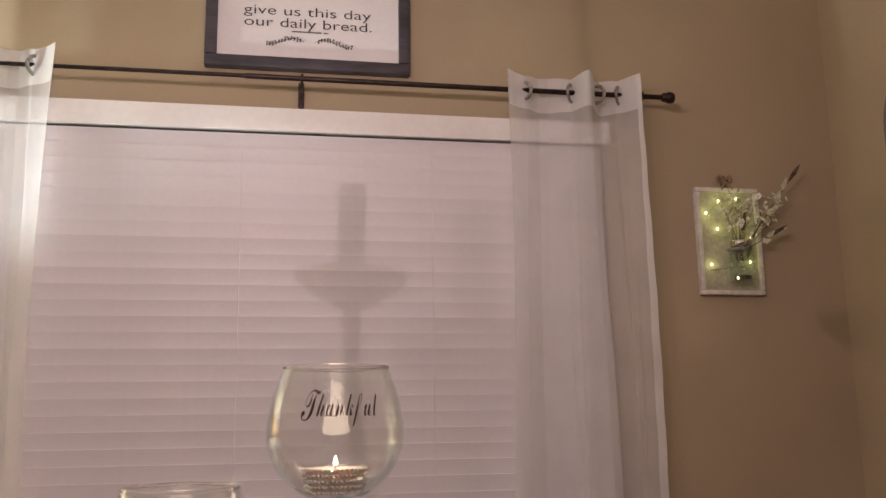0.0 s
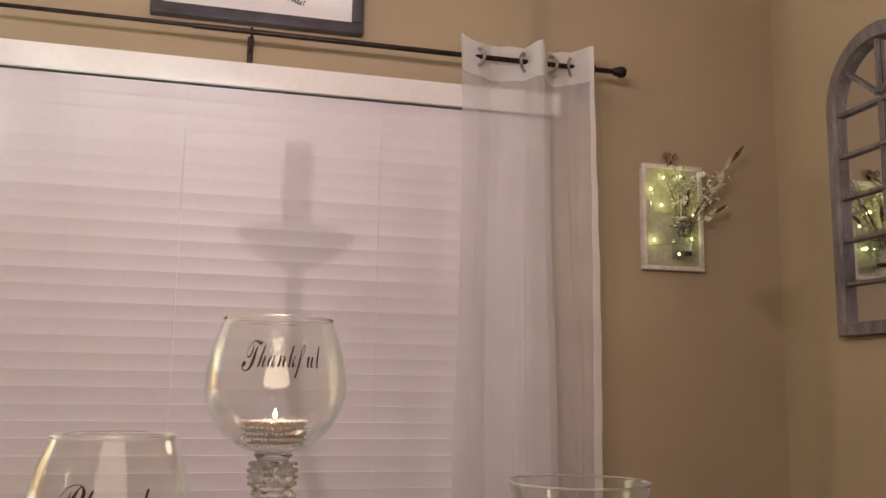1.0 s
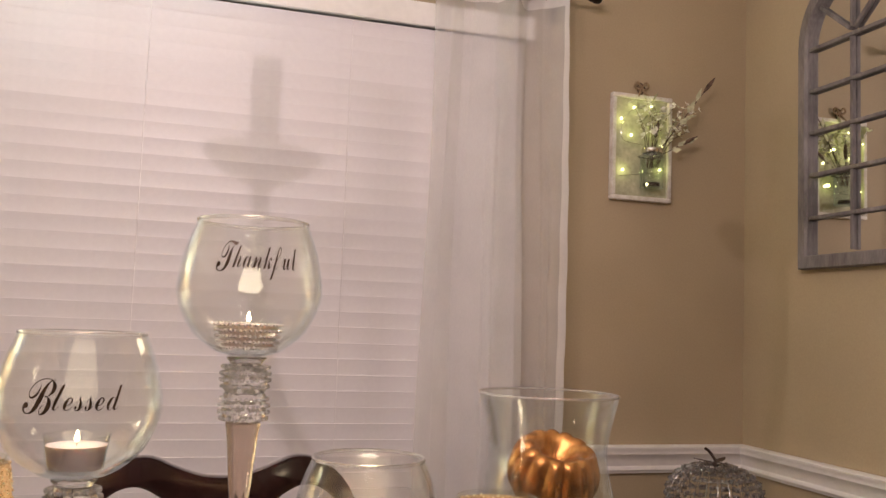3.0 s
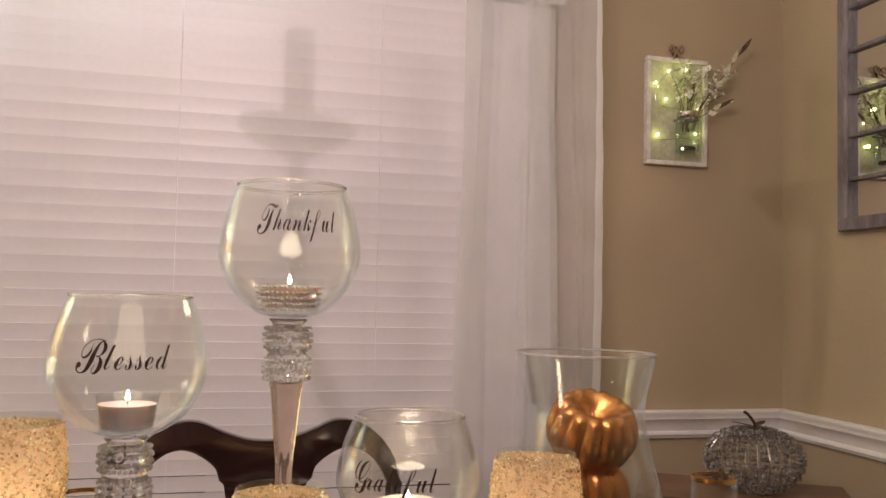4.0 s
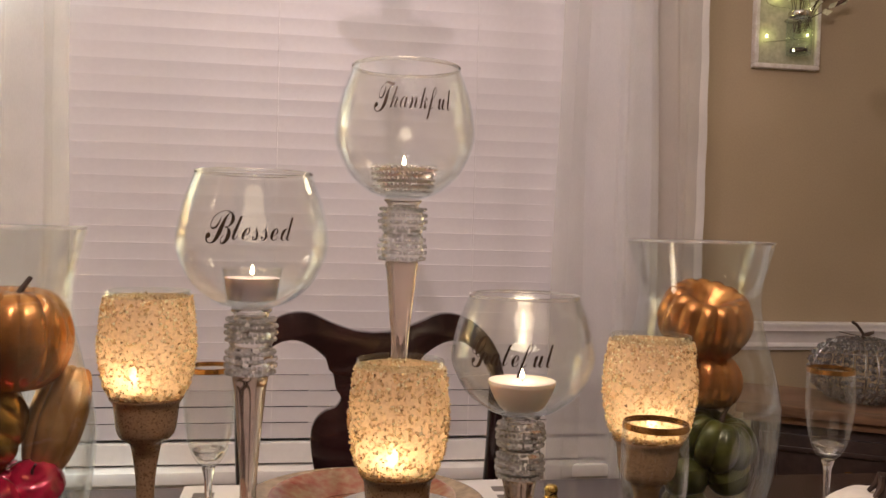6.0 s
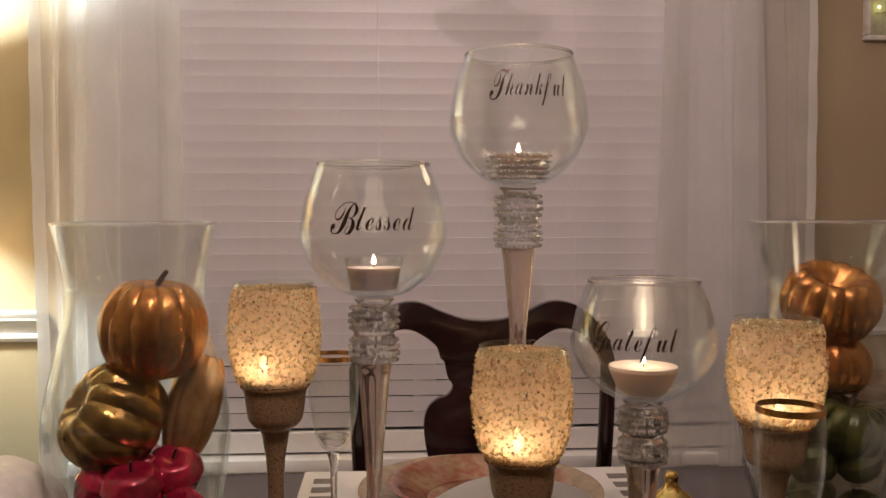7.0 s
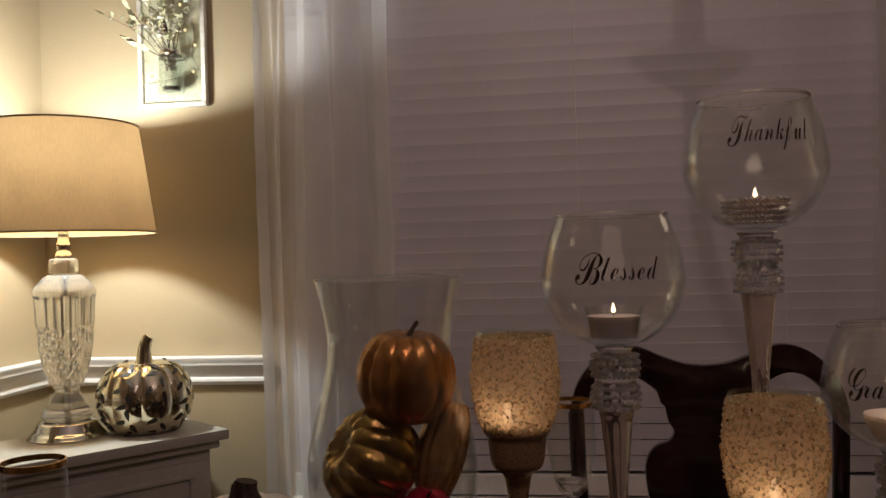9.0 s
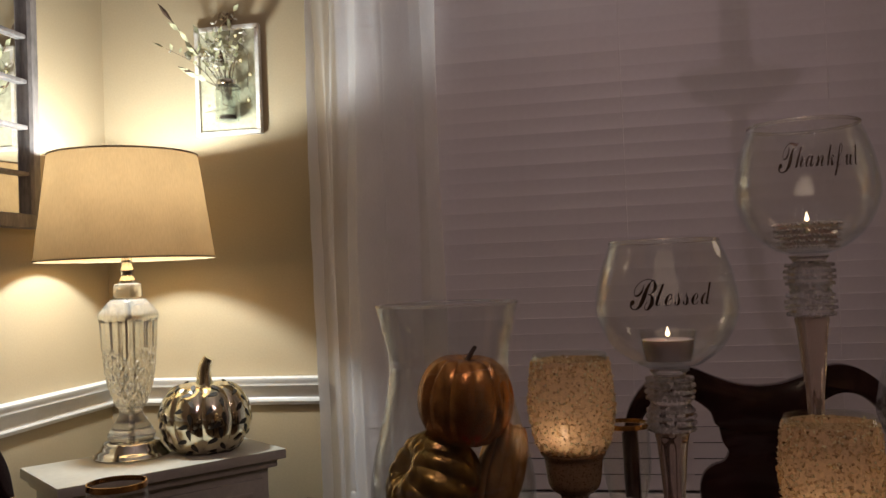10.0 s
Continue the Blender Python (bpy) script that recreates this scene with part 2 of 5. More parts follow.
# dark colour that stands for the shade inside the pumpkin's openings
CUTOUT_SHADE = mat("cutout_shade", (0.035, 0.028, 0.02), 0.6)
SILVER = mat("polished_nickel", (0.70, 0.67, 0.60), 0.12, 1.0, var=0.05, scale=20)
SHADE_LINEN = cloth("tan_linen_shade", (0.46, 0.29, 0.135), 0.0, 0.115, weave=420, var=0.09)
SHADE_TRIM = mat("shade_trim", (0.30, 0.21, 0.12), 0.8)
CAB_PAINT = mat("grey_white_cabinet_paint", (0.48, 0.455, 0.39), 0.45, var=0.06, scale=7, bump=0.1)
BROWN_WOOD = mat("brown_oak", (0.19, 0.105, 0.06), 0.4, var=0.25, scale=9, stretch=(0.25, 2, 2), bump=0.15)
ESPRESSO = mat("espresso_wood", (0.035, 0.022, 0.018), 0.35, var=0.25, scale=12)
LINEN_MAT = cloth("white_linen", (0.76, 0.73, 0.68), 0.0, 0.1, weave=500)
PRINT_GREY = mat("grey_print", (0.17, 0.15, 0.13), 0.8)
CHARGER = mat("gold_charger_glaze", (0.46, 0.34, 0.20), 0.25, 0.35, var=0.2, scale=18, coat=0.4)
LEAF_PLATE = mat("russet_plate_glaze", (0.40, 0.28, 0.16), 0.22, second=(0.28, 0.035, 0.025), scale=13, coat=0.6)
PETAL = mat("white_petal", (0.82, 0.80, 0.70), 0.6, var=0.05)
LEAF = mat("sage_leaf", (0.50, 0.50, 0.31), 0.55, var=0.25, scale=60)
TWIG = mat("brown_twig", (0.10, 0.06, 0.04), 0.7, var=0.3, scale=80)
FAIRY = glow("fairy_light", (1.0, 0.95, 0.50), 9.0)
FLAME = glow("candle_flame", (1.0, 0.74, 0.42), 30.0)
BULB_GLOW = glow("bulb_glow", (1.0, 0.84, 0.66), 14.0)
NIGHT_GLASS = thin_glass("window_glass", (0.9, 0.92, 0.92))


# ---------- mesh tools ----------
def thing(name, place=(0, 0, 0), turn=0.0, label="", category="", group="", kind=""):
    ob = new(name)
    ob.matrix_basis = pose(*place, 0, 0, turn)
    ob.empty_display_size = 0.05
    return tagged(ob, label, category, group, kind)


def mesh_of(name, bm, material, smooth=True):
    bmesh.ops.recalc_face_normals(bm, faces=bm.faces)
    me = bpy.data.meshes.new(name)
    bm.to_mesh(me)
    bm.free()
    me.materials.append(material)
    if smooth:
        for f in me.polygons:
            f.use_smooth = True
        me.set_sharp_from_angle(angle=radians(38))
    return me


def part(name, bm, material, parent=None, label="", smooth=True, m=None, kind=""):
    ob = new(name, bm if isinstance(bm, bpy.types.Mesh) else mesh_of(name, bm, material, smooth))
    if parent is not None:
        ob.parent = parent
    if m is not None:
        ob.matrix_basis = m
    return tagged(ob, label, kind=kind)


def box(x0, x1, y0, y1, z0, z1, bevel=0.0, bm=None):
    own = bm is None
    b = bmesh.new()
    bmesh.ops.create_cube(b, size=1)
    bmesh.ops.transform(b, matrix=Matrix.LocRotScale(((x0 + x1) / 2, (y0 + y1) / 2, (z0 + z1) / 2), None, (x1 - x0, y1 - y0, z1 - z0)), verts=b.verts)
    if bevel:
        bmesh.ops.bevel(b, geom=b.edges[:], offset=bevel, segments=2, affect="EDGES", profile=0.6)
    return b if own else join(bm, b)


def join(bm, other, m=None):
    if m is not None:
        bmesh.ops.transform(other, matrix=m, verts=other.verts)
    tmp = bpy.data.meshes.new("tmp")
    other.to_mesh(tmp)
    other.free()
    bm.from_mesh(tmp)
    bpy.data.meshes.remove(tmp)
    return bm


def lathe(profile, seg=40, bm=None, at=(0, 0, 0)):
    """Turns (radius, height) pairs round the upright axis; a radius of 0 closes the end."""
    bm = bm or bmesh.new()
    rings = []
    for r, z in profile:
        if r < 1e-6:
            rings.append([bm.verts.new((at[0], at[1], at[2] + z))])
        else:
            rings.append([bm.verts.new((at[0] + r * math.cos(2 * math.pi * k / seg), at[1] + r * math.sin(2 * math.pi * k / seg), at[2] + z)) for k in range(seg)])
    for a, b in zip(rings, rings[1:]):
        for k in range(seg):
            n = (k + 1) % seg
            if len(a) == 1 and len(b) == 1:
                continue
            if len(a) == 1:
                bm.faces.new((a[0], b[n], b[k]))
            elif len(b) == 1:
                bm.faces.new((a[k], a[n], b[0]))
            else:
                bm.faces.new((a[k], a[n], b[n], b[k]))
    return bm


def smooth_line(points, steps=6):
    """A Catmull-Rom line through points of any size."""
    pts = [Vector(p) for p in points]
    pts = [pts[0] * 2 - pts[1]] + pts + [pts[-1] * 2 - pts[-2]]
    out = []
    for i in range(1, len(pts) - 2):
        a, b, c, d = pts[i - 1:i + 3]
        for k in range(steps):
            t = k / steps
            out.append(0.5 * (2 * b + (c - a) * t + (2 * a - 5 * b + 4 * c - d) * t * t + (3 * b - a - 3 * c + d) * t ** 3))
    return out + [pts[-2]]


def curve_profile(points, steps=6):
    return [(max(0.0, p[0]), p[1]) for p in smooth_line([(r, z, 0) for r, z in points], steps)]


def tube(points, radii, seg=8, bm=None):
    bm = bm or bmesh.new()
    pts = [Vector(p) for p in points]
    rad = list(radii) if hasattr(radii, "__len__") else [radii] * len(pts)
    rings, side = [], Vector((0.31, 0.2, 0.93)).normalized()
    for i, p in enumerate(pts):
        d = (pts[min(i + 1, len(pts) - 1)] - pts[max(i - 1, 0)]).normalized()
        u = side - d * side.dot(d)
        if u.length < 1e-3:
            u = d.orthogonal()
        u.normalize()
        side, v = u, d.cross(u)
        rings.append([bm.verts.new(p + rad[i] * (u * math.cos(2 * math.pi * k / seg) + v * math.sin(2 * math.pi * k / seg))) for k in range(seg)])
    for a, b in zip(rings, rings[1:]):
        for k in range(seg):
            bm.faces.new((a[k], a[(k + 1) % seg], b[(k + 1) % seg], b[k]))
    bm.faces.new(rings[0][::-1])
    bm.faces.new(rings[-1])
    return bm


def slab(outline, y0, y1, bevel=0.0):
    """A flat outline of (x, z) pairs given a thickness along y, its edges rounded."""
    bm = bmesh.new()
    face = bm.faces.new([bm.verts.new((x, y0, z)) for x, z in outline])
    got = bmesh.ops.extrude_face_region(bm, geom=[face])
    bmesh.ops.translate(bm, vec=(0, y1 - y0, 0), verts=[v for v in got["geom"] if isinstance(v, bmesh.types.BMVert)])
    if bevel:
        bmesh.ops.recalc_face_normals(bm, faces=bm.faces)
        rim = [e for e in bm.edges if abs(e.verts[0].co.y - e.verts[1].co.y) < 1e-6]
        bmesh.ops.bevel(bm, geom=rim, offset=bevel, segments=2, affect="EDGES", profile=0.6)
    return bm


def ball(radius, at=(0, 0, 0), squash=1.0, seg=10, bm=None):
    bm = bm or bmesh.new()
    n = max(4, seg // 2)
    return lathe([(radius * math.sin(math.pi * k / n), -radius * squash * math.cos(math.pi * k / n)) for k in range(n + 1)], seg, bm, at)


def gem(bm, p, r):
    """An eight-faced stone."""
    p = Vector(p)
    axes = [Vector((random.uniform(-1, 1), random.uniform(-1, 1), random.uniform(-1, 1))).normalized()]
    axes.append(axes[0].orthogonal().normalized())
    axes.append(axes[0].cross(axes[1]))
    v = [bm.verts.new(p + a * s * r) for a in axes for s in (1, -1)]
    for a in (0, 1):
        for b in (2, 3):
            for c in (4, 5):
                bm.faces.new((v[a], v[b], v[c]))


def text_bm(words, size, shear=0.0, offset=0.0, across="CENTER", upright="CENTER"):
    cu = bpy.data.curves.new("words", "FONT")
    cu.body, cu.size, cu.shear, cu.offset = words, size, shear, offset
    cu.align_x, cu.align_y, cu.resolution_u = across, upright, 4
    ob = new("words", cu)
    got = bpy.data.meshes.new_from_object(ob.evaluated_get(bpy.context.evaluated_depsgraph_get()))
    bm = bmesh.new()
    bm.from_mesh(got)
    bpy.data.objects.remove(ob)
    bpy.data.curves.remove(cu)
    bpy.data.meshes.remove(got)
    return bm


def script_bm(word, size, squeeze):
    """A word in the joined-hand letters of the built-in font, its capital drawn larger."""
    def hand(c):
        return chr((0x1D4D0 + ord(c) - 65) if c.isupper() else (0x1D4EA + ord(c) - 97))

    bm = bmesh.new()
    cap = text_bm(hand(word[0]), size * 1.32, 0.06, -0.0002, "LEFT", "TOP_BASELINE")
    rest = text_bm("".join(hand(c) for c in word[1:]), size, 0.06, -0.0002, "LEFT", "TOP_BASELINE")
    right = max(v.co.x for v in cap.verts)
    left = min(v.co.x for v in rest.verts)
    low = min(v.co.y for v in cap.verts)
    join(bm, cap, Matrix.Diagonal((squeeze * 1.05, 1, 1, 1)))
    join(bm, rest, Matrix.Translation((right * squeeze * (0.84 if word[0] == "T" else 0.98) - left * squeeze, 0.004, 0)) @ Matrix.Diagonal((squeeze, 1, 1, 1)))
    for v in bm.verts:
        v.co.y -= low
    return bm


def pumpkin_bm(R, H, ribs, depth=0.12, seg=84, rows=26, dip=0.18, hollow=0.42):
    """A ribbed pumpkin with sunken poles, its base at z = 0."""
    prof = []
    for k in range(rows + 1):
        a = math.pi * k / rows
        s, c = math.sin(a), -math.cos(a)
        r = R * max(0.0, s) ** 0.78
        z = H / 2 * (c * (1 - 0.12 * (1 - abs(c))) if abs(c) < 1 else c)
        z -= math.copysign(dip * H * math.exp(-(r / (hollow * R)) ** 2), c)
        prof.append((r, z))
    low = min(z for r, z in prof)
    bm = bmesh.new()
    rings = []
    for r, z in prof:
        ring = []
        for k in range(seg):
            th = 2 * math.pi * k / seg
            rib = abs(math.sin(ribs * th / 2)) ** 0.55
            f = 1 - depth + depth * rib
            ring.append(bm.verts.new((r * f * math.cos(th), r * f * math.sin(th), z - low - (1 - rib) * depth * 0.15 * H * (1 if z > 0 else -1))))
        rings.append(ring)
    for a, b in zip(rings, rings[1:]):
        for k in range(seg):
            bm.faces.new((a[k], a[(k + 1) % seg], b[(k + 1) % seg], b[k]))
    bmesh.ops.remove_doubles(bm, verts=bm.verts[:], dist=1e-5)
    return bm


# ---------- the room ----------
def room():
    W0, W1, Z0, Z1 = -0.72, 0.60, 0.62, 1.93     # opening of the window
    b = bmesh.new()
    box(LEFT - 0.12, W0, WALL, WALL + 0.14, 0, CEIL, bm=b)
    box(W1, RIGHT + 0.12, WALL, WALL + 0.14, 0, CEIL, bm=b)
    box(W0, W1, WALL, WALL + 0.14, 0, Z0, bm=b)
    box(W0, W1, WALL, WALL + 0.14, Z1, CEIL, bm=b)
    wall = part("wall_north", b, WALL_PAINT, kind="structure", label="tan painted wall with a wide window", smooth=False)
    part("wall_west", box(LEFT - 0.12, LEFT, BACK, WALL, 0, CEIL), WALL_PAINT, kind="structure", label="tan painted side wall with white chair rail", smooth=False)
    part("wall_east", box(RIGHT, RIGHT + 0.12, BACK, WALL, 0, CEIL), WALL_PAINT, kind="structure", label="tan painted side wall with white chair rail", smooth=False)
    part("wall_south", box(LEFT - 0.12, RIGHT + 0.12, BACK - 0.12, BACK, 0, CEIL), WALL_PAINT, kind="structure", label="plain tan painted wall", smooth=False)
    part("floor", box(LEFT - 0.12, RIGHT + 0.12, BACK - 0.12, WALL + 0.14, -0.1, 0), FLOOR_WOOD, kind="structure", label="dark hardwood floor", smooth=False)
    part("ceiling", box(LEFT - 0.12, RIGHT + 0.12, BACK - 0.12, WALL + 0.14, CEIL, CEIL + 0.1), CEILING_PAINT, kind="structure", label="off-white painted ceiling", smooth=False)
    # window in the opening
    win = thing("window_1", (0, 0, 0), label="double-hung window with dark night panes", category="window", kind="structure")
    fb = bmesh.new()
    for x0, x1, z0, z1 in ((W0, W0 + 0.05, Z0, Z1), (W1 - 0.05, W1, Z0, Z1), (W0 + 0.05, W1 - 0.05, Z0, Z0 + 0.05), (W0 + 0.05, W1 - 0.05, Z1 - 0.05, Z1),
                           (W0 + 0.05, W1 - 0.05, 1.25, 1.30), (-0.085, -0.035, Z0 + 0.05, 1.25), (-0.085, -0.035, 1.30, Z1 - 0.05)):
        box(x0, x1, WALL + 0.065, WALL + 0.115, z0, z1, 0.004, bm=fb)
    part("window_frame", fb, WHITE_TRIM, win)
    for x0, x1 in ((W0 + 0.05, -0.085), (-0.035, W1 - 0.05)):
        for z0, z1 in ((Z0 + 0.05, 1.25), (1.30, Z1 - 0.05)):
            pane = part("pane", box(x0, x1, WALL + 0.088, WALL + 0.092, z0, z1), NIGHT_GLASS, win, smooth=False)
    part("window_sill", box(-0.83, 0.655, WALL - 0.075, WALL + 0.06, Z0 - 0.032, Z0 - 0.004, 0.006), WHITE_TRIM, win, "white painted sill board")
    part("apron", box(-0.79, 0.640, WALL - 0.018, WALL - 0.001, Z0 - 0.10, Z0 - 0.034, 0.004), WHITE_TRIM, win)
    # chair rail: a moulded profile run along the walls
    prof = [(0, RAIL_LO), (0.008, RAIL_LO), (0.010, RAIL_LO + 0.006), (0.014, RAIL_LO + 0.008), (0.014, RAIL_LO + 0.014), (0.011, RAIL_LO + 0.018),
            (0.013, RAIL_LO + 0.030), (0.020, RAIL_LO + 0.042), (0.026, RAIL_LO + 0.048), (0.026, RAIL_HI - 0.012), (0.029, RAIL_HI - 0.008), (0.029, RAIL_HI - 0.002), (0.026, RAIL_HI), (0, RAIL_HI)]

    def rail(a, b, inward, cut_a, cut_b):
        a, b, n = Vector((*a, 0)), Vector((*b, 0)), Vector((*inward, 0))
        d = (b - a).normalized()
        bm = bmesh.new()
        ra = [bm.verts.new(a + n * o + d * o * cut_a + Vector((0, 0, z))) for o, z in prof]
        rb = [bm.verts.new(b + n * o - d * o * cut_b + Vector((0, 0, z))) for o, z in prof]
        for k in range(len(prof) - 1):
            bm.faces.new((ra[k], ra[k + 1], rb[k + 1], rb[k]))
        bm.faces.new(ra)
        bm.faces.new(rb[::-1])
        tagged(part("chair_rail", bm, WHITE_TRIM, label="white moulded chair rail on the tan wall"), category="trim", kind="structure")

    g = 0.0005
    rail((LEFT, WALL - g), (-0.890, WALL - g), (0, -1), 1, 0)
    rail((0.700, WALL - g), (RIGHT, WALL - g), (0, -1), 0, 1)
    rail((LEFT + g, BACK), (LEFT + g, WALL), (1, 0), 0, 1)
    rail((RIGHT - g, BACK), (RIGHT - g, WALL), (-1, 0), 0, 1)
    for x0, x1, y0, y1 in ((LEFT, RIGHT, WALL - 0.014, WALL - g), (LEFT + g, LEFT + 0.014, BACK, WALL - 0.015), (RIGHT - 0.014, RIGHT - g, BACK, WALL - 0.015)):
        part("baseboard", box(x0, x1, y0, y1, 0, 0.12, 0.003), WHITE_TRIM, kind="structure", label="white painted baseboard")


def blind():
    x0, x1, top, low = -0.830, 0.695, 1.955, 0.635
    y = WALL - 0.024
    b = thing("window_blind", (0, 0, 0), label="closed white slatted blind with a flat valance", category="blind")
    part("valance", box(x0 - 0.012, x1 + 0.012, y - 0.028, y - 0.016, 1.900, top, 0.003), WHITE_TRIM, b, "flat white valance board")
    part("valance_return", box(x0 - 0.012, x0, y - 0.0155, WALL - 0.001, 1.900, top), WHITE_TRIM, b)
    part("valance_return", box(x1, x1 + 0.012, y - 0.0155, WALL - 0.001, 1.900, top), WHITE_TRIM, b)
    part("head_rail", box(x0 + 0.0005, x1 - 0.0005, y - 0.014, WALL - 0.001, 1.905, 1.950), WHITE_TRIM, b, smooth=False)
    pitch, depth = 0.0350, 0.0385
    me = None
    count = int((1.895 - low - 0.03) / pitch)
    for k in range(count):
        if me is None:
            s = bmesh.new()
            prof = []
            for i in range(7):
                u = i / 6 - 0.5
                prof.append((u * depth, 0.0007 * (1 - (2 * u) ** 2)))
            a = [s.verts.new((x0 + 0.004, p, q + 0.0011)) for p, q in prof] + [s.verts.new((x0 + 0.004, p, q - 0.0011)) for p, q in prof[::-1]]
            c = [s.verts.new((x1 - 0.004, v.co.y, v.co.z)) for v in a]
            for i in range(len(a)):
                j = (i + 1) % len(a)
                s.faces.new((a[i], a[j], c[j], c[i]))
            s.faces.new(a)
            s.faces.new(c[::-1])
            me = mesh_of("slat", s, SLAT_WHITE)
        z = 1.880 - pitch * k
        # the lower slats hang a little apart, so that the night shows between them
        closed = 1 - 0.13 * min(1.0, max(0.0, (1.10 - z) / 0.32)) + random.uniform(-0.02, 0.02)
        hang = pose(0, y + random.uniform(-0.0004, 0.0004), z, -87 + random.uniform(-0.6, 0.6), random.uniform(-0.07, 0.07), 0)
        part("slat", me, None, b, m=hang @ Matrix.Diagonal((1, closed, 1, 1)))
    part("bottom_rail", box(x0 + 0.004, x1 - 0.004, y - 0.012, y + 0.012, low - 0.014, low + 0.031, 0.004), WHITE_TRIM, b)
    for x in (-0.60, -0.165, 0.27):
        part("ladder_cord", tube([(x, y - 0.0065, 1.895), (x + 0.001, y - 0.0075, 1.3), (x, y - 0.0065, low + 0.03)], 0.0006, 5), CORD, b)


# where along the panel the cloth crosses the rod, and the half-turns of its wave there
STEPS, TURNS = (0.0, 0.14, 0.495, 0.69, 0.86, 1.0), (0.15, 0.5, 1.5, 2.5, 3.5, 3.95)


def curtain(x0, x1, mirror, label, flare, lap):
    """A grommet panel: folds that swing before and behind the rod."""
    rod_y, top = WALL - 0.09, 2.052
    c = thing("curtain", (0, 0, 0), label=label, category="curtain", group="curtain panels")
    nu, nv, amp = 220, 46, 0.031

    def place(u, v):
        s = 1 - u if mirror else u
        z = top - v * (top - 0.03)
        spread = 1 + flare * v
        ph = math.pi * np.interp(s, STEPS, TURNS)
        x = x0 + (x1 - x0) * s
        mid = (x0 + x1) / 2
        x += (lap * math.sin(2 * ph) + 0.4 * lap * math.sin(5 * ph + 1 + 1.2 * v)) * min(1.0, v * 3)
        x = mid + (x - mid) * spread + 0.004 * math.sin(9 * v + 5 * s)
        yy = rod_y - amp * (1 - 0.2 * v) * (math.cos(ph) + 0.10 * math.cos(3 * ph)) + 0.006 * math.sin(13 * s + 4 * v) * v + 0.004 * math.sin(29 * s - 2 * v)
        lift = 0.010 * (abs(math.cos(ph)) - 0.6) * max(0.0, 1 - v * 16)
        if mirror:
            x = x0 + x1 - x
        return x, min(yy, WALL - 0.058), z + lift

    def sheet(v0, v1, rows, material, name, off=0.0):
        bm = bmesh.new()
        g = [[bm.verts.new(Vector(place(i / nu, v0 + (v1 - v0) * j / rows)) + Vector((0, off, 0))) for i in range(nu + 1)] for j in range(rows + 1)]
        for j in range(rows):
            for i in range(nu):
                bm.faces.new((g[j][i], g[j][i + 1], g[j + 1][i + 1], g[j + 1][i]))
        return part(name, bm, material, c)

    sheet(0.0, 1.0, nv, SHEER, "panel")
    sheet(0.0, 0.042, 5, HEM, "top_hem", -0.0012)
    # side hems, doubled cloth along both edges
    for u0, u1 in ((0.0, 0.022), (0.994, 1.0)) if mirror else ((0.0, 0.006), (0.978, 1.0)):
        bm = bmesh.new()
        g = [[bm.verts.new(Vector(place(u0 + (u1 - u0) * i / 3, j / nv)) + Vector((0.001 * math.sin(j * 1.7), -0.0014, 0))) for i in range(4)] for j in range(nv + 1)]
        for j in range(nv):
            for i in range(3):
                bm.faces.new((g[j][i], g[j][i + 1], g[j + 1][i + 1], g[j + 1][i]))
        part("side_hem", bm, HEM if u1 - u0 > 0.01 else SHEER, c)
    for k, s in enumerate(STEPS[1:5]):
        x = x0 + (x1 - x0) * s
        slope = -40 if k % 2 else 40
        if mirror:
            x, slope = x0 + x1 - x, -slope
        bm = bmesh.new()
        ring = [(0.0 + 0.021 + 0.0045 * math.cos(a), 0.0035 * math.sin(a)) for a in [2 * math.pi * i / 8 for i in range(9)]]
        lathe(ring, 28, bm)
        part("grommet", bm, GROMMET_STEEL, c, "steel ring", m=pose(x, rod_y, 2.010, 0, 90, slope))


def rod():
    r = thing("curtain_rod", (0, WALL - 0.09, 2.012), label="thin dark bronze curtain rod above the window", category="curtain rod")
    part("inner_rod", tube([(-0.98, 0, 0), (-0.02, 0, 0.001)], 0.0048, 12), ROD_DARK, r)
    part("outer_rod", tube([(-0.16, 0, 0.0005), (0.83, 0, 0)], 0.0062, 12), ROD_DARK, r)
    for s, x in ((-1, -0.98), (1, 0.83)):
        f = lathe([(0, 0), (0.009, 0), (0.011, 0.004), (0.011, 0.010), (0.014, 0.014), (0.014, 0.026), (0.011, 0.030), (0, 0.031)], 20)
        part("finial", f, ROD_DARK, r, m=pose(x, 0, 0, 0, 90 * s, 0))
    for x in (-0.92, -0.035, 0.775):
        b = bmesh.new()
        box(x - 0.007, x + 0.007, 0.082, 0.0895, -0.045, 0.022, 0.002, bm=b)
        tube([(x, 0.084, -0.012), (x, 0.02, -0.016), (x, 0.0, -0.014), (x, -0.011, -0.006), (x, -0.012, 0.006)], 0.0035, 8, bm=b)
        part("bracket", b, ROD_DARK, r)


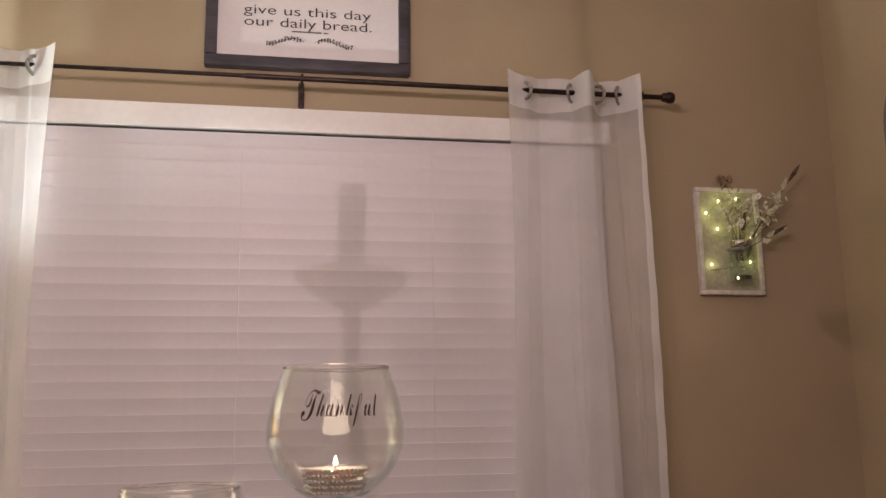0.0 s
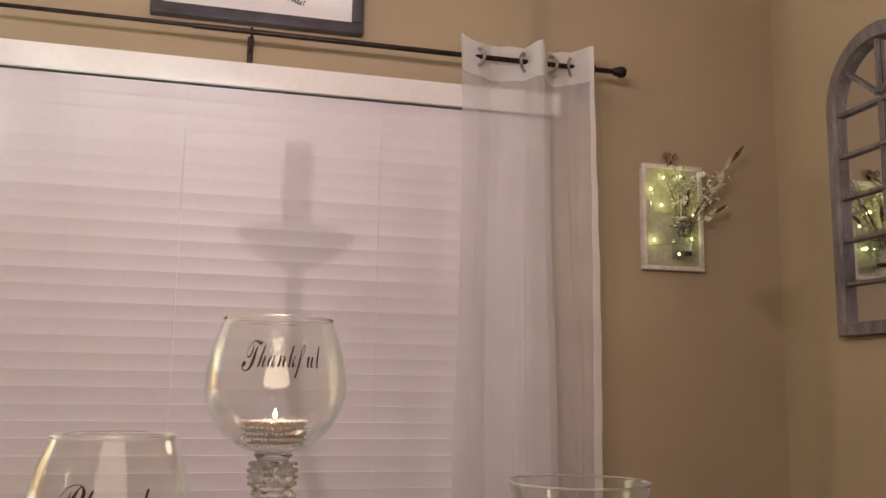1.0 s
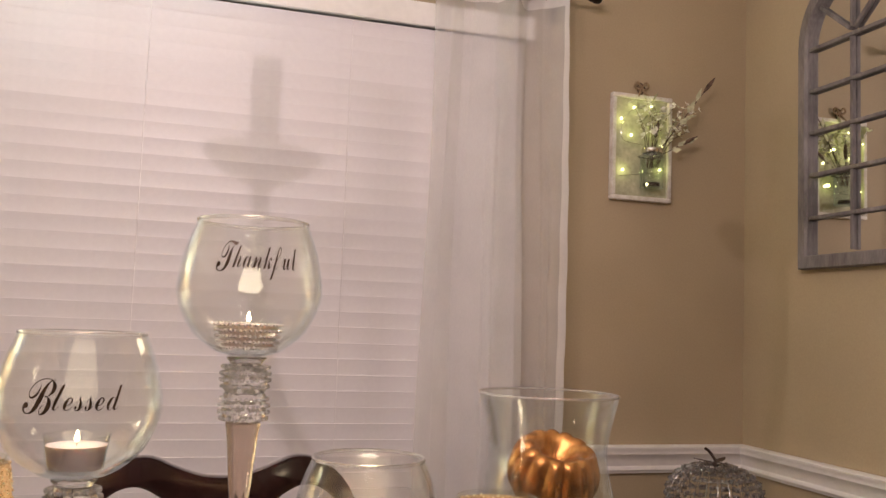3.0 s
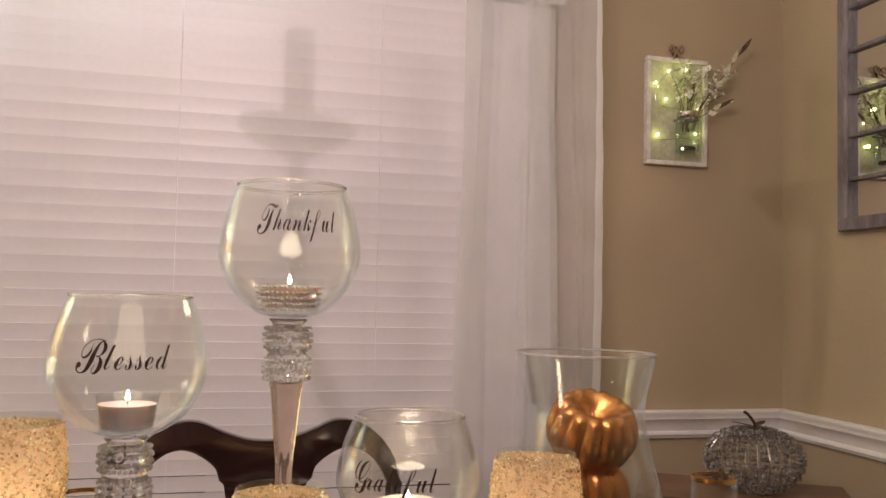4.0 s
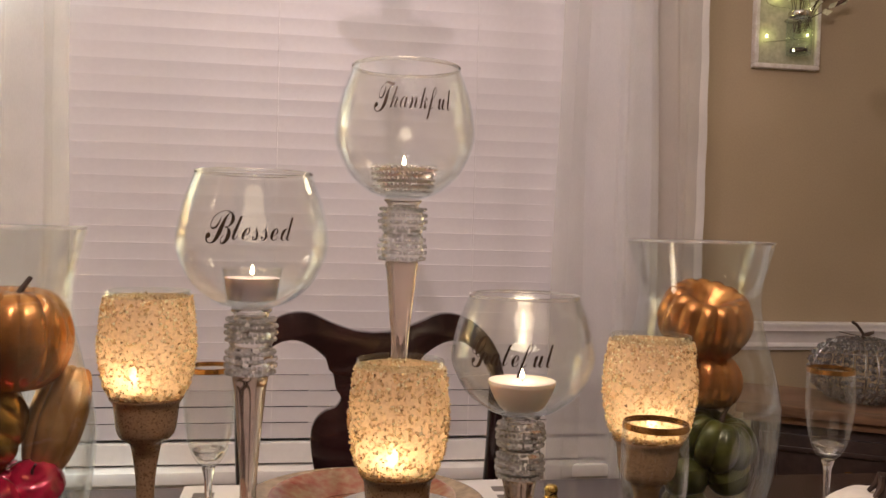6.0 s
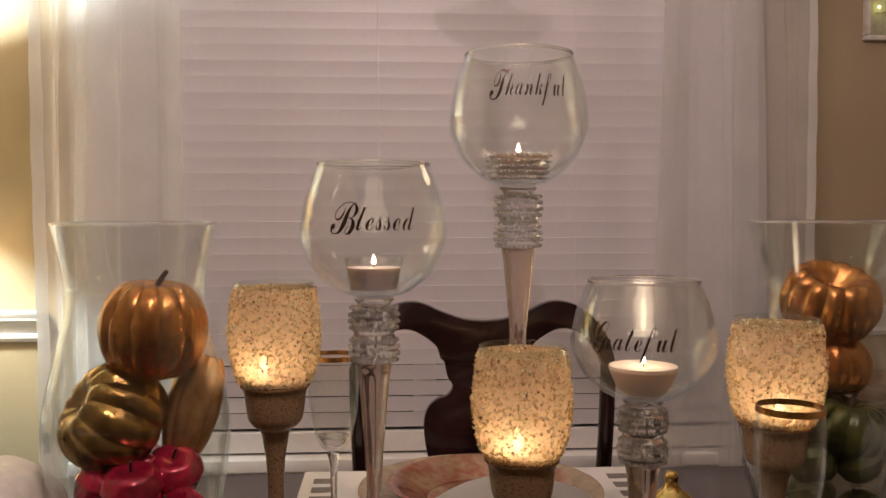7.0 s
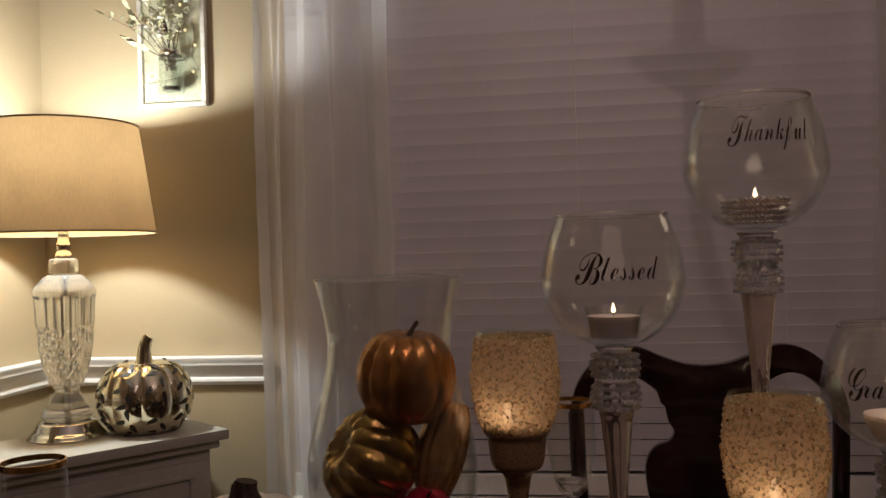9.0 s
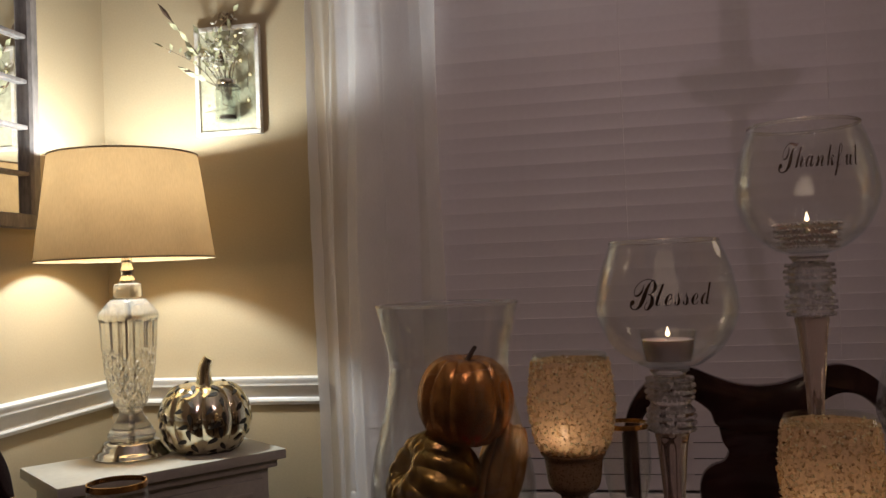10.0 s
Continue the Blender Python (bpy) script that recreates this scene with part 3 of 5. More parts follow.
def sign():
    x0, x1, z0, z1 = -0.258, 0.222, 2.062, 2.44
    s = thing("wall_sign", ((x0 + x1) / 2, WALL, z0), label="white sign with black lettering in a charcoal wooden frame", category="wall sign")
    w, h, f = (x1 - x0) / 2, z1 - z0, 0.027
    part("board", box(-w + f, w - f, -0.014, -0.004, f, h - f), SIGN_PAPER, s, smooth=False)
    for a in ((-w, w, 0, f), (-w, w, h - f, h), (-w, -w + f, f + 0.0005, h - f - 0.0005), (w - f, w, f + 0.0005, h - f - 0.0005)):
        part("frame_side", box(a[0], a[1], -0.028, -0.0005, a[2], a[3], 0.003), SIGN_FRAME, s)
    for words, x, z, size in (("give us this day", -0.004, 0.147, 0.034), ("our daily bread.", -0.002, 0.117, 0.034)):
        bm = text_bm(words, size, offset=-0.0002)
        xs = [v.co.x for v in bm.verts]
        k = 0.300 / (max(xs) - min(xs))
        bmesh.ops.transform(bm, matrix=pose(x, -0.0152, z, 90) @ Matrix.Diagonal((k, 1.0, 1, 1)), verts=bm.verts)
        part("lettering", bm, INK, s, "black lettering", smooth=False)
    part("lettering", box(-0.042, 0.028, -0.0155, -0.0145, 0.0955, 0.0985), PRINT_GREY, s, "small grey bar of writing", smooth=False)
    part("lettering", box(0.033, 0.044, -0.0155, -0.0145, 0.0955, 0.0985), PRINT_GREY, s, "small grey bar of writing", smooth=False)
    bm = bmesh.new()
    rnd = random.Random(4)
    for side in (-1, 1):
        stem = [(side * (0.012 + 0.085 * t), -0.0152, 0.072 + 0.008 * math.sin(t * 5)) for t in [k / 12 for k in range(13)]]
        tube(stem, 0.0007, 4, bm=bm)
        for k in range(1, 13):
            p = Vector(stem[k])
            for up in (1, -1):
                a = math.atan2(up, side * 0.9) + rnd.uniform(-0.3, 0.3)
                d, n = Vector((math.cos(a), 0, math.sin(a))), Vector((-math.sin(a), 0, math.cos(a)))
                l = rnd.uniform(0.006, 0.010)
                bm.faces.new([bm.verts.new(p + d * l * q + n * o) for q, o in ((0.1, 0), (0.5, -0.0022), (1, 0), (0.5, 0.0022))])
    part("leaf_ornament", bm, INK, s, "black leaf sprig", smooth=False)


room()
blind()
curtain(0.437, 0.765, False, "sheer white curtain panel hung on steel grommets", 0.13, 0.012)
curtain(-0.868, -0.556, True, "sheer white curtain panel beside the lamp corner", 0.0, 0.022)
rod()
sign()


# ---------- arched mirrors on the side walls ----------
def arched_mirror(wall_x, face, yc, z0, label):
    """face: +1 when it looks to +x, -1 to -x. Local x runs along the wall, -y is the room."""
    m = thing("arched_mirror", (wall_x, yc, z0), 90 * face, label=label, category="mirror", group="arched mirrors")
    w, spring, fw = 0.166, 0.525, 0.031

    def arch(r, base, n=22):
        return [(-r, base)] + [(-r * math.cos(math.pi * k / n), spring + r * math.sin(math.pi * k / n)) for k in range(n + 1)] + [(r, base)]

    outer, inner = arch(w, 0.0), arch(w - fw, fw)
    bm = bmesh.new()
    loops = [[bm.verts.new((x, y, z)) for x, z in lp] for lp, y in ((outer, -0.002), (outer, -0.024), ([(x * 0.97, z * 0.995 + 0.002) for x, z in outer], -0.030), ([(x * 1.04, z - 0.002) for x, z in inner], -0.030), (inner, -0.024), (inner, -0.002))]
    n = len(outer)
    for a, b in zip(loops, loops[1:] + loops[:1]):
        for k in range(n):
            j = (k + 1) % n
            bm.faces.new((a[k], a[j], b[j], b[k]))
    part("frame", bm, GREY_FRAME, m, "grey washed wooden frame")
    part("mirror_glass", slab([(x * 0.999, z) for x, z in inner], -0.010, -0.004), MIRROR, m, "clear mirror glass", smooth=False)
    rows = (0.118, 0.218, 0.318, 0.416, 0.516)
    for z in rows:
        part("muntin", box(-w + fw + 0.001, w - fw - 0.001, -0.022, -0.0105, z - 0.0045, z + 0.0045, 0.002), GREY_FRAME, m)
    zs = [fw + 0.001, *rows]
    for a, b in zip(zs, zs[1:]):
        part("muntin", box(-0.0045, 0.0045, -0.021, -0.0105, a + 0.005, b - 0.005, 0.002), GREY_FRAME, m)
    for a in (40, 90, 140):
        l = w - fw - 0.004
        b = box(0.008, l, -0.021, -0.0105, -0.0045, 0.0045, 0.002)
        bmesh.ops.transform(b, matrix=Matrix.Translation((0, 0, spring)) @ Matrix.Rotation(-radians(a), 4, "Y"), verts=b.verts)
        part("fan_muntin", b, GREY_FRAME, m)


arched_mirror(RIGHT, -1, 1.645, 1.372, "grey arched window-pane mirror on the tan wall")
arched_mirror(LEFT, 1, 1.585, 1.300, "grey arched window-pane mirror above the lamp")


# ---------- framed jar sconces ----------
def jar_sconce(xc, z0, lean, seed, lit, label):
    rnd = random.Random(seed)
    s = thing("jar_sconce", (xc, WALL, z0), label=label, category="wall sconce", group="framed jar sconces")
    w, h, b = 0.084, 0.270, 0.011
    part("backing_board", box(-w + b, w - b, -0.010, -0.001, b, h - b), BOARD_TAN, s, smooth=False)
    for a in ((-w, w, 0, b), (-w, w, h - b, h), (-w, -w + b, b + 0.0005, h - b - 0.0005), (w - b, w, b + 0.0005, h - b - 0.0005)):
        part("frame_side", box(a[0], a[1], -0.019, -0.0005, a[2], a[3], 0.0025), CHIPPED_WHITE, s)
    hook = tube([(0, -0.004, h), (-0.012, -0.004, h + 0.022), (0, -0.004, h + 0.034), (0.012, -0.004, h + 0.022), (0, -0.004, h)], 0.0018, 6)
    part("hanger", hook, TWIG, s)
    jx, jy, jz = 0.012, -0.045, 0.030
    prof = curve_profile([(0.0, 0.002), (0.026, 0.0), (0.0295, 0.006), (0.0295, 0.072), (0.027, 0.082), (0.0225, 0.090), (0.0225, 0.104)], 4)
    inner = [(max(0, r - 0.0016), z + 0.0014) for r, z in prof[::-1]]
    part("jar", lathe(prof + inner, 28, at=(jx, jy, jz)), JAR_GLASS, s, "clear glass jar")
    part("jar_ring", lathe([(0.0245, 0.086), (0.026, 0.088), (0.026, 0.096), (0.0245, 0.098), (0.0245, 0.086)], 28, at=(jx, jy, jz)), SILVER, s)
    part("battery_puck", lathe([(0, 0.003), (0.019, 0.003), (0.0195, 0.004), (0.0195, 0.011), (0.019, 0.012), (0, 0.012)], 24, at=(jx, jy, jz)), STEM_DARK, s, "dark battery puck")
    bow = bmesh.new()
    for side in (-1, 1):
        tube(smooth_line([(0, -0.007, h + 0.018), (side * 0.012, -0.011, h + 0.034), (side * 0.020, -0.009, h + 0.024), (side * 0.010, -0.008, h + 0.017), (0, -0.007, h + 0.018)], 4), 0.0028, 6, bm=bow)
        tube([(0, -0.007, h + 0.018), (side * 0.009, -0.016, h + 0.004), (side * 0.015, -0.022, h - 0.006)], [0.003, 0.0028, 0.0018], 6, bm=bow)
    part("bow", bow, SHADE_TRIM, s, "brown ribbon bow")
    part("clamp", tube([(jx, -0.011, jz + 0.080), (jx - 0.024, -0.02, jz + 0.080), (jx - 0.029, jy, jz + 0.080), (jx, jy - 0.029, jz + 0.080), (jx + 0.029, jy, jz + 0.080), (jx + 0.024, -0.02, jz + 0.080), (jx, -0.011, jz + 0.080)], 0.0016, 6), WIRE, s)
    # a coil of wire lights in the jar and up the board
    pts = [(jx + 0.015 * math.cos(0.9 * k), jy + 0.015 * math.sin(0.9 * k), jz + 0.006 + 0.0036 * k) for k in range(24)]
    tail = [(jx, -0.02, jz + 0.11), (-0.05, -0.013, 0.15), (-0.055, -0.013, 0.19), (-0.02, -0.013, 0.235), (0.03, -0.013, 0.225), (0.055, -0.013, 0.19), (0.05, -0.013, 0.12), (0.06, -0.013, 0.08), (-0.06, -0.013, 0.06)]
    part("light_wire", tube(smooth_line(pts + tail, 3), 0.0005, 4), WIRE, s)
    spots = [(-0.058, -0.014, 0.205), (-0.030, -0.014, 0.165), (-0.052, -0.014, 0.075), (-0.024, -0.016, 0.236), (0.024, -0.016, 0.243), (0.052, -0.014, 0.083), (0.034, -0.014, 0.182), (-0.010, -0.060, 0.035), (0.058, -0.014, 0.145)]
    for p in spots:
        part("tiny_bulb", ball(0.0026, p, 1.3, 8), FAIRY, s)
    if lit:
        for p in spots[:7]:
            point_lamp("fairy_glow", (xc + p[0], WALL + p[1] - 0.012, z0 + p[2]), 0.014, (0.85, 1.0, 0.28), 0.004)
    stems, leaves, petals = bmesh.new(), bmesh.new(), bmesh.new()
    for k in range(12):
        a = -0.85 + 1.75 * (k + rnd.random()) / 12 + 0.25 * lean
        l = rnd.uniform(0.07, 0.165)
        out = rnd.uniform(-0.035, 0.02)
        base = Vector((jx + rnd.uniform(-0.012, 0.012), jy + rnd.uniform(-0.01, 0.01), jz + 0.05))
        tip = base + Vector((math.sin(a) * l, out, 0.05 + math.cos(a) * l))
        mid = base.lerp(tip, 0.55) + Vector((-0.012 * math.sin(a), 0, 0.012))
        path = smooth_line([base, mid, tip], 5)
        tube(path, [0.0010 - 0.0006 * i / len(path) for i in range(len(path))], 5, bm=stems)
        for i in range(4, len(path)):
            for q in range(1 + i % 2):
                d = Vector((rnd.uniform(-0.8, 0.8), rnd.uniform(-0.6, 0.1), rnd.uniform(0.1, 1.2))).normalized()
                p = path[i] + d * 0.004
                if rnd.random() < 0.5:
                    r = rnd.uniform(0.006, 0.0105)
                    for petal in range(4):
                        e = (d.orthogonal().normalized())
                        e.rotate(Matrix.Rotation(petal * 1.57 + rnd.random(), 3, d))
                        f = d.cross(e)
                        petals.faces.new([petals.verts.new(p + v) for v in (Vector((0, 0, 0)), e * r * 0.7 + f * r * 0.5 + d * r * 0.3, e * r * 1.2 + d * r * 0.5, e * r * 0.7 - f * r * 0.5 + d * r * 0.3)])
                else:
                    n = d.orthogonal().normalized()
                    l2, w2 = rnd.uniform(0.014, 0.030), rnd.uniform(0.0035, 0.0062)
                    leaves.faces.new([leaves.verts.new(p + v) for v in (Vector((0, 0, 0)), d * l2 * 0.45 + n * w2, d * l2, d * l2 * 0.45 - n * w2)])
    # long dark seed pods
    for a, l in ((0.62 * lean, 0.270), (1.05 * lean, 0.135), (0.1 * lean, 0.10)):
        base = Vector((jx, jy, jz + 0.07))
        d = Vector((math.sin(a), -0.12, math.cos(a))).normalized()
        tube([base, base + d * (l - 0.05)], [0.0013, 0.0010], 5, bm=stems)
        for step in range(3 if l > 0.12 else 0):
            p = base + d * l * (0.42 + 0.14 * step)
            e = Vector((d.x + rnd.uniform(-0.5, 0.6), -0.3, d.z + rnd.uniform(-0.6, 0.3))).normalized()
            n = Vector((-e.z, 0.3, e.x)).normalized()
            l2, w2 = rnd.uniform(0.026, 0.040), rnd.uniform(0.006, 0.009)
            leaves.faces.new([leaves.verts.new(p + v) for v in (Vector((0, 0, 0)), e * l2 * 0.4 + n * w2, e * l2, e * l2 * 0.45 - n * w2)])
        tube([base + d * (l - 0.052 + q) for q in (0.0, 0.012, 0.026, 0.040, 0.054)], [0.0009, 0.0040, 0.0056, 0.0040, 0.0006], 7, bm=stems)
    part("twig_spray", stems, TWIG, s, "brown twigs with dark pods", kind="stuff")
    part("leaf_spray", leaves, LEAF, s, "sage green leaves", smooth=False, kind="stuff")
    part("blossom_spray", petals, PETAL, s, "small white blossoms", smooth=False, kind="stuff")


jar_sconce(1.021, 1.540, 1.0, 3, True, "white framed jar sconce with blossoms and lit wire lights")
jar_sconce(-1.107, 1.527, -1.0, 8, False, "white framed jar sconce with pale blossoms above the lamp")


# ---------- lamp corner ----------
def corner_cabinet(near, right, depth, top, paint, body_paint, label, name, drawer):
    """A small cabinet set across the corner; near and right are the ends of its front edge."""
    n, r = Vector(near), Vector(right)
    width = (r - n).length
    turn = math.degrees(math.atan2(r.y - n.y, r.x - n.x))
    c = thing(name, (n.x, n.y, 0), turn, label=label, category="cabinet")
    part("cabinet_top", box(0, width, 0, depth, top - 0.022, top, 0.004), paint, c)
    part("cove", box(0.014, width - 0.014, 0.014, depth - 0.004, top - 0.040, top - 0.0225, 0.006), paint, c)
    part("body", box(0.030, width - 0.030, 0.030, depth - 0.004, 0.10, top - 0.0405, 0.003), body_paint, c)
    for x in (0.030, width - 0.065):
        for y in (0.032, depth - 0.045):
            part("foot", box(x, x + 0.035, y, y + 0.035, 0, 0.0995, 0.003), body_paint, c)
    z1 = top - 0.060
    for k, z0 in enumerate((z1 - 0.145, z1 - 0.60)):
        d = part("drawer" if k == 0 else "door", box(0.048, width - 0.048, 0.018, 0.0295, z0, z1, 0.003), body_paint, c)
        for a in ((0.075, width - 0.075, z1 - 0.034, z1 - 0.024), (0.075, width - 0.075, z0 + 0.024, z0 + 0.034), (0.075, 0.085, z0 + 0.0345, z1 - 0.0345), (width - 0.085, width - 0.075, z0 + 0.0345, z1 - 0.0345)):
            part("panel_moulding", box(a[0], a[1], 0.012, 0.0178, a[2], a[3], 0.0025), body_paint, d)
        knob = lathe([(0, 0.024), (0.009, 0.022), (0.013, 0.016), (0.011, 0.010), (0.006, 0.006), (0.006, 0), (0, 0)], 18)
        part("knob", knob, drawer, d, "round knob", m=pose(width / 2, 0.0178, (z0 + z1) / 2, 90))
        z1 = z0 - 0.012
    return c


corner_cabinet((-1.222, 1.487), (-0.916, 1.852), 0.262, 0.802, CAB_PAINT, CAB_PAINT, "grey-white painted cabinet set across the corner", "corner_cabinet", CAB_PAINT)
corner_cabinet((0.790, 1.785), (1.165, 1.560), 0.255, 0.797, BROWN_WOOD, ESPRESSO, "dark wooden cabinet with brown oak top in the corner", "corner_cabinet", BRASS)


def table_lamp(x, y, z):
    l = thing("table_lamp", (x, y, z), label="cut crystal table lamp with a tan linen drum shade, lit", category="table lamp")
    part("base", lathe(curve_profile([(0.0, 0.0), (0.074, 0.0), (0.076, 0.008), (0.068, 0.016), (0.062, 0.026), (0.052, 0.035), (0.0, 0.038)], 4), 48), SILVER, l, "polished silver foot")
    # fluted and cut crystal body
    prof = curve_profile([(0.046, 0.038), (0.050, 0.048), (0.040, 0.066), (0.026, 0.090), (0.026, 0.104), (0.036, 0.116), (0.050, 0.165), (0.057, 0.225), (0.060, 0.285), (0.063, 0.298), (0.060, 0.310), (0.040, 0.334), (0.026, 0.340)], 7)
    bm = bmesh.new()
    seg, rings = 64, []
    for r, zz in prof:
        cut = 0.0
        if 0.11 < zz < 0.23:
            cut = 0.0050
        elif 0.23 <= zz < 0.295:
            cut = 0.0042
        ring = []
        for k in range(seg):
            a = 2 * math.pi * k / seg
            if cut and zz < 0.23:
                f = -cut * abs(math.sin(8 * a + zz * 95)) ** 0.5 * abs(math.sin(8 * a - zz * 95)) ** 0.5
            else:
                f = -cut * abs(math.cos(8 * a))
            ring.append(bm.verts.new(((r + f) * math.cos(a), (r + f) * math.sin(a), zz)))
        rings.append(ring)
    for a, b in zip(rings, rings[1:]):
        for k in range(seg):
            bm.faces.new((a[k], a[(k + 1) % seg], b[(k + 1) % seg], b[k]))
    bm.faces.new(rings[0][::-1])
    bm.faces.new(rings[-1])
    part("crystal_body", bm, LAMP_CRYSTAL, l, "diamond-cut clear crystal body", smooth=False)
    part("inner_rod", tube([(0, 0, 0.039), (0, 0, 0.339)], 0.005, 10), SILVER, l)
    part("collar", lathe(curve_profile([(0.0, 0.341), (0.026, 0.341), (0.030, 0.348), (0.029, 0.366), (0.024, 0.372), (0.0, 0.373)], 3), 16), LAMP_CRYSTAL, l, "faceted crystal collar", smooth=False)
    part("socket", lathe(curve_profile([(0.0, 0.3735), (0.016, 0.3735), (0.017, 0.380), (0.013, 0.388), (0.014, 0.402), (0.011, 0.410), (0.011, 0.440), (0.0, 0.442)], 3), 28), SILVER, l, "silver socket")
    bulb = part("bulb", lathe(curve_profile([(0.0, 0.443), (0.013, 0.443), (0.016, 0.505), (0.029, 0.580), (0.026, 0.610), (0.0, 0.626)], 4), 24), BULB_GLOW, l)
    bulb.visible_shadow = False
    z0, z1, r0, r1 = 0.424, 0.648, 0.186, 0.155
    shade = part("shade", lathe([(r0 + (r1 - r0) * k / 8, z0 + (z1 - z0) * k / 8) for k in range(9)], 72), SHADE_LINEN, l, "tan linen drum shade glowing from within")
    for r, zz in ((r0, z0), (r1, z1)):
        part("trim_ring", lathe([(r - 0.0014, zz - 0.0018), (r + 0.0014, zz - 0.0018), (r + 0.0014, zz + 0.0018), (r - 0.0014, zz + 0.0018), (r - 0.0014, zz - 0.0018)], 72), SHADE_TRIM, shade)
    spider = bmesh.new()
    for k in range(3):
        a = 2 * math.pi * k / 3 + 0.4
        tube([(0, 0, z1 - 0.03), (r1 * math.cos(a), r1 * math.sin(a), z1 - 0.004)], 0.0016, 6, bm=spider)
    tube([(0.03, 0, 0.43), (0.045, 0, 0.50), (0.0, 0, z1 - 0.03), (-0.045, 0, 0.50), (-0.03, 0, 0.43)], 0.0014, 6, bm=spider)
    part("shade_holder", spider, SILVER, shade)
    lamp = point_lamp("lamp_light", (x, y, z + 0.592), LAMP_WATTS, LAMP_TINT, 0.028)


table_lamp(-1.236, 1.772, 0.802)


def chrome_pumpkin(x, y, z):
    p = thing("chrome_pumpkin", (x, y, z), 12, label="shiny champagne-silver pumpkin with leaf-shaped cutouts", category="pumpkin")
    R, H = 0.100, 0.180
    part("body", pumpkin_bm(R, H, 9, 0.065, 108, 26), CHROME, p)
    stem = smooth_line([(0, 0, H * 0.80), (0, 0, H * 0.92), (0.003, 0, H * 1.02), (0.006, 0, H * 1.07), (0.012, 0, H * 1.12)], 4)
    part("stem", tube(stem, [0.019 - 0.008 * (k / len(stem)) ** 0.6 for k in range(len(stem))], 14), CHROME, p, "curled shiny stem")
    # flat dark leaf patches laid on the skin in place of shaded holes
    leaf = bmesh.new()
    for sgn, sq in ((1, 1),):
        ring = []
        for k in range(12):
            a = 2 * math.pi * k / 12
            ring.append(leaf.verts.new((0.0112 * math.cos(a), 0, 0.0048 * math.sin(a) * (1 - 0.35 * math.cos(a)))))
        leaf.faces.new(ring)
        tip = leaf.verts.new((0.0150, 0, 0))
        leaf.faces.new((ring[0], ring[1], tip))
        leaf.faces.new((ring[-1], ring[0], tip))
    me = mesh_of("leaf_cutout_patch", leaf, CUTOUT_SHADE, False)
    rnd = random.Random(7)
    for rib in range(9):
        mid = (rib + 0.5) / 9 * 2 * math.pi
        for k in range(10):
            s = 1 if k % 2 else -1
            v = 0.22 + 0.58 * k / 9
            a = math.pi * v
            th = mid + s * (0.10 + 0.05 * math.sin(k * 1.3)) + rnd.uniform(-0.02, 0.02)
            rib_f = 1 - 0.065 + 0.065 * abs(math.sin(9 * th / 2)) ** 0.55
            r = R * math.sin(a) ** 0.78 * rib_f + 0.0006
            c = -math.cos(a)
            zz = H / 2 * c * (1 - 0.12 * (1 - abs(c))) + 0.4 * H
            pos = Vector((r * math.cos(th), r * math.sin(th), zz))
            out = Vector((math.cos(th) * math.sin(a), math.sin(th) * math.sin(a), c * 1.1)).normalized()
            m = out.to_track_quat("Y", "Z").to_matrix().to_4x4()
            part("leaf_cutout_patch", me, None, p, m=Matrix.Translation(pos) @ m @ Matrix.Rotation(s * 0.7 + 1.2 + rnd.uniform(-0.3, 0.3), 4, "Y"))


chrome_pumpkin(-1.094, 1.832, 0.802)


def wire_pumpkin(x, y, z):
    p = thing("wire_pumpkin", (x, y, z), 5, label="silver wire pumpkin strung with clear crystal beads", category="pumpkin")
    R, H, ribs, rows = 0.102, 0.135, 26, 11

    def at(th, v):
        a = math.pi * (0.07 + 0.86 * v)
        f = 1.0
        return Vector((R * f * math.sin(a) ** 0.75 * math.cos(th), R * f * math.sin(a) ** 0.75 * math.sin(th), H / 2 - H / 2 * math.cos(a) * 0.97))

    rib = mesh_of("rib_wire", tube([at(0, j / 12) for j in range(13)], 0.0012, 5), WIRE)
    for k in range(ribs):
        part("rib_wire", rib, None, p, m=pose(0, 0, 0, 0, 0, 360 * k / ribs))
    for j in (0, 3, 6, 9, 12):
        part("ring_wire", tube([at(2 * math.pi * k / 52, j / 12) for k in range(53)], 0.0011, 5), WIRE, p)
    beads = bmesh.new()
    for k in range(ribs):
        for j in range(rows):
            gem(beads, at(2 * math.pi * (k + 0.5) / ribs, (j + 0.5) / rows), 0.0074)
    part("bead_layer", beads, GREY_BEAD, p, "faceted clear beads", smooth=False, kind="stuff")
    part("stem", tube(smooth_line([(0, 0, H - 0.006), (0.002, 0, H + 0.008), (-0.010, 0.004, H + 0.026), (-0.022, 0.004, H + 0.034)], 4), 0.0032, 8), STEM_DARK, p)
    for a, l in ((0.4, 0.05), (2.6, 0.045), (4.4, 0.04)):
        d, n = Vector((math.cos(a), math.sin(a), 0.16)), Vector((-math.sin(a), math.cos(a), 0))
        b = bmesh.new()
        pts = [(0, 0), (0.35, 0.35), (0.7, 0.30), (1, 0), (0.7, -0.30), (0.35, -0.35)]
        top = [b.verts.new(Vector((0, 0, H + 0.004)) + d * l * u + n * l * 0.5 * w) for u, w in pts]
        low = [b.verts.new(v.co - Vector((0, 0, 0.0012))) for v in top]
        b.faces.new(top)
        b.faces.new(low[::-1])
        for k in range(6):
            b.faces.new((top[k], top[(k + 1) % 6], low[(k + 1) % 6], low[k]))
        part("leaf", b, STEM_DARK, p, smooth=False)


wire_pumpkin(1.066, 1.775, 0.7975)


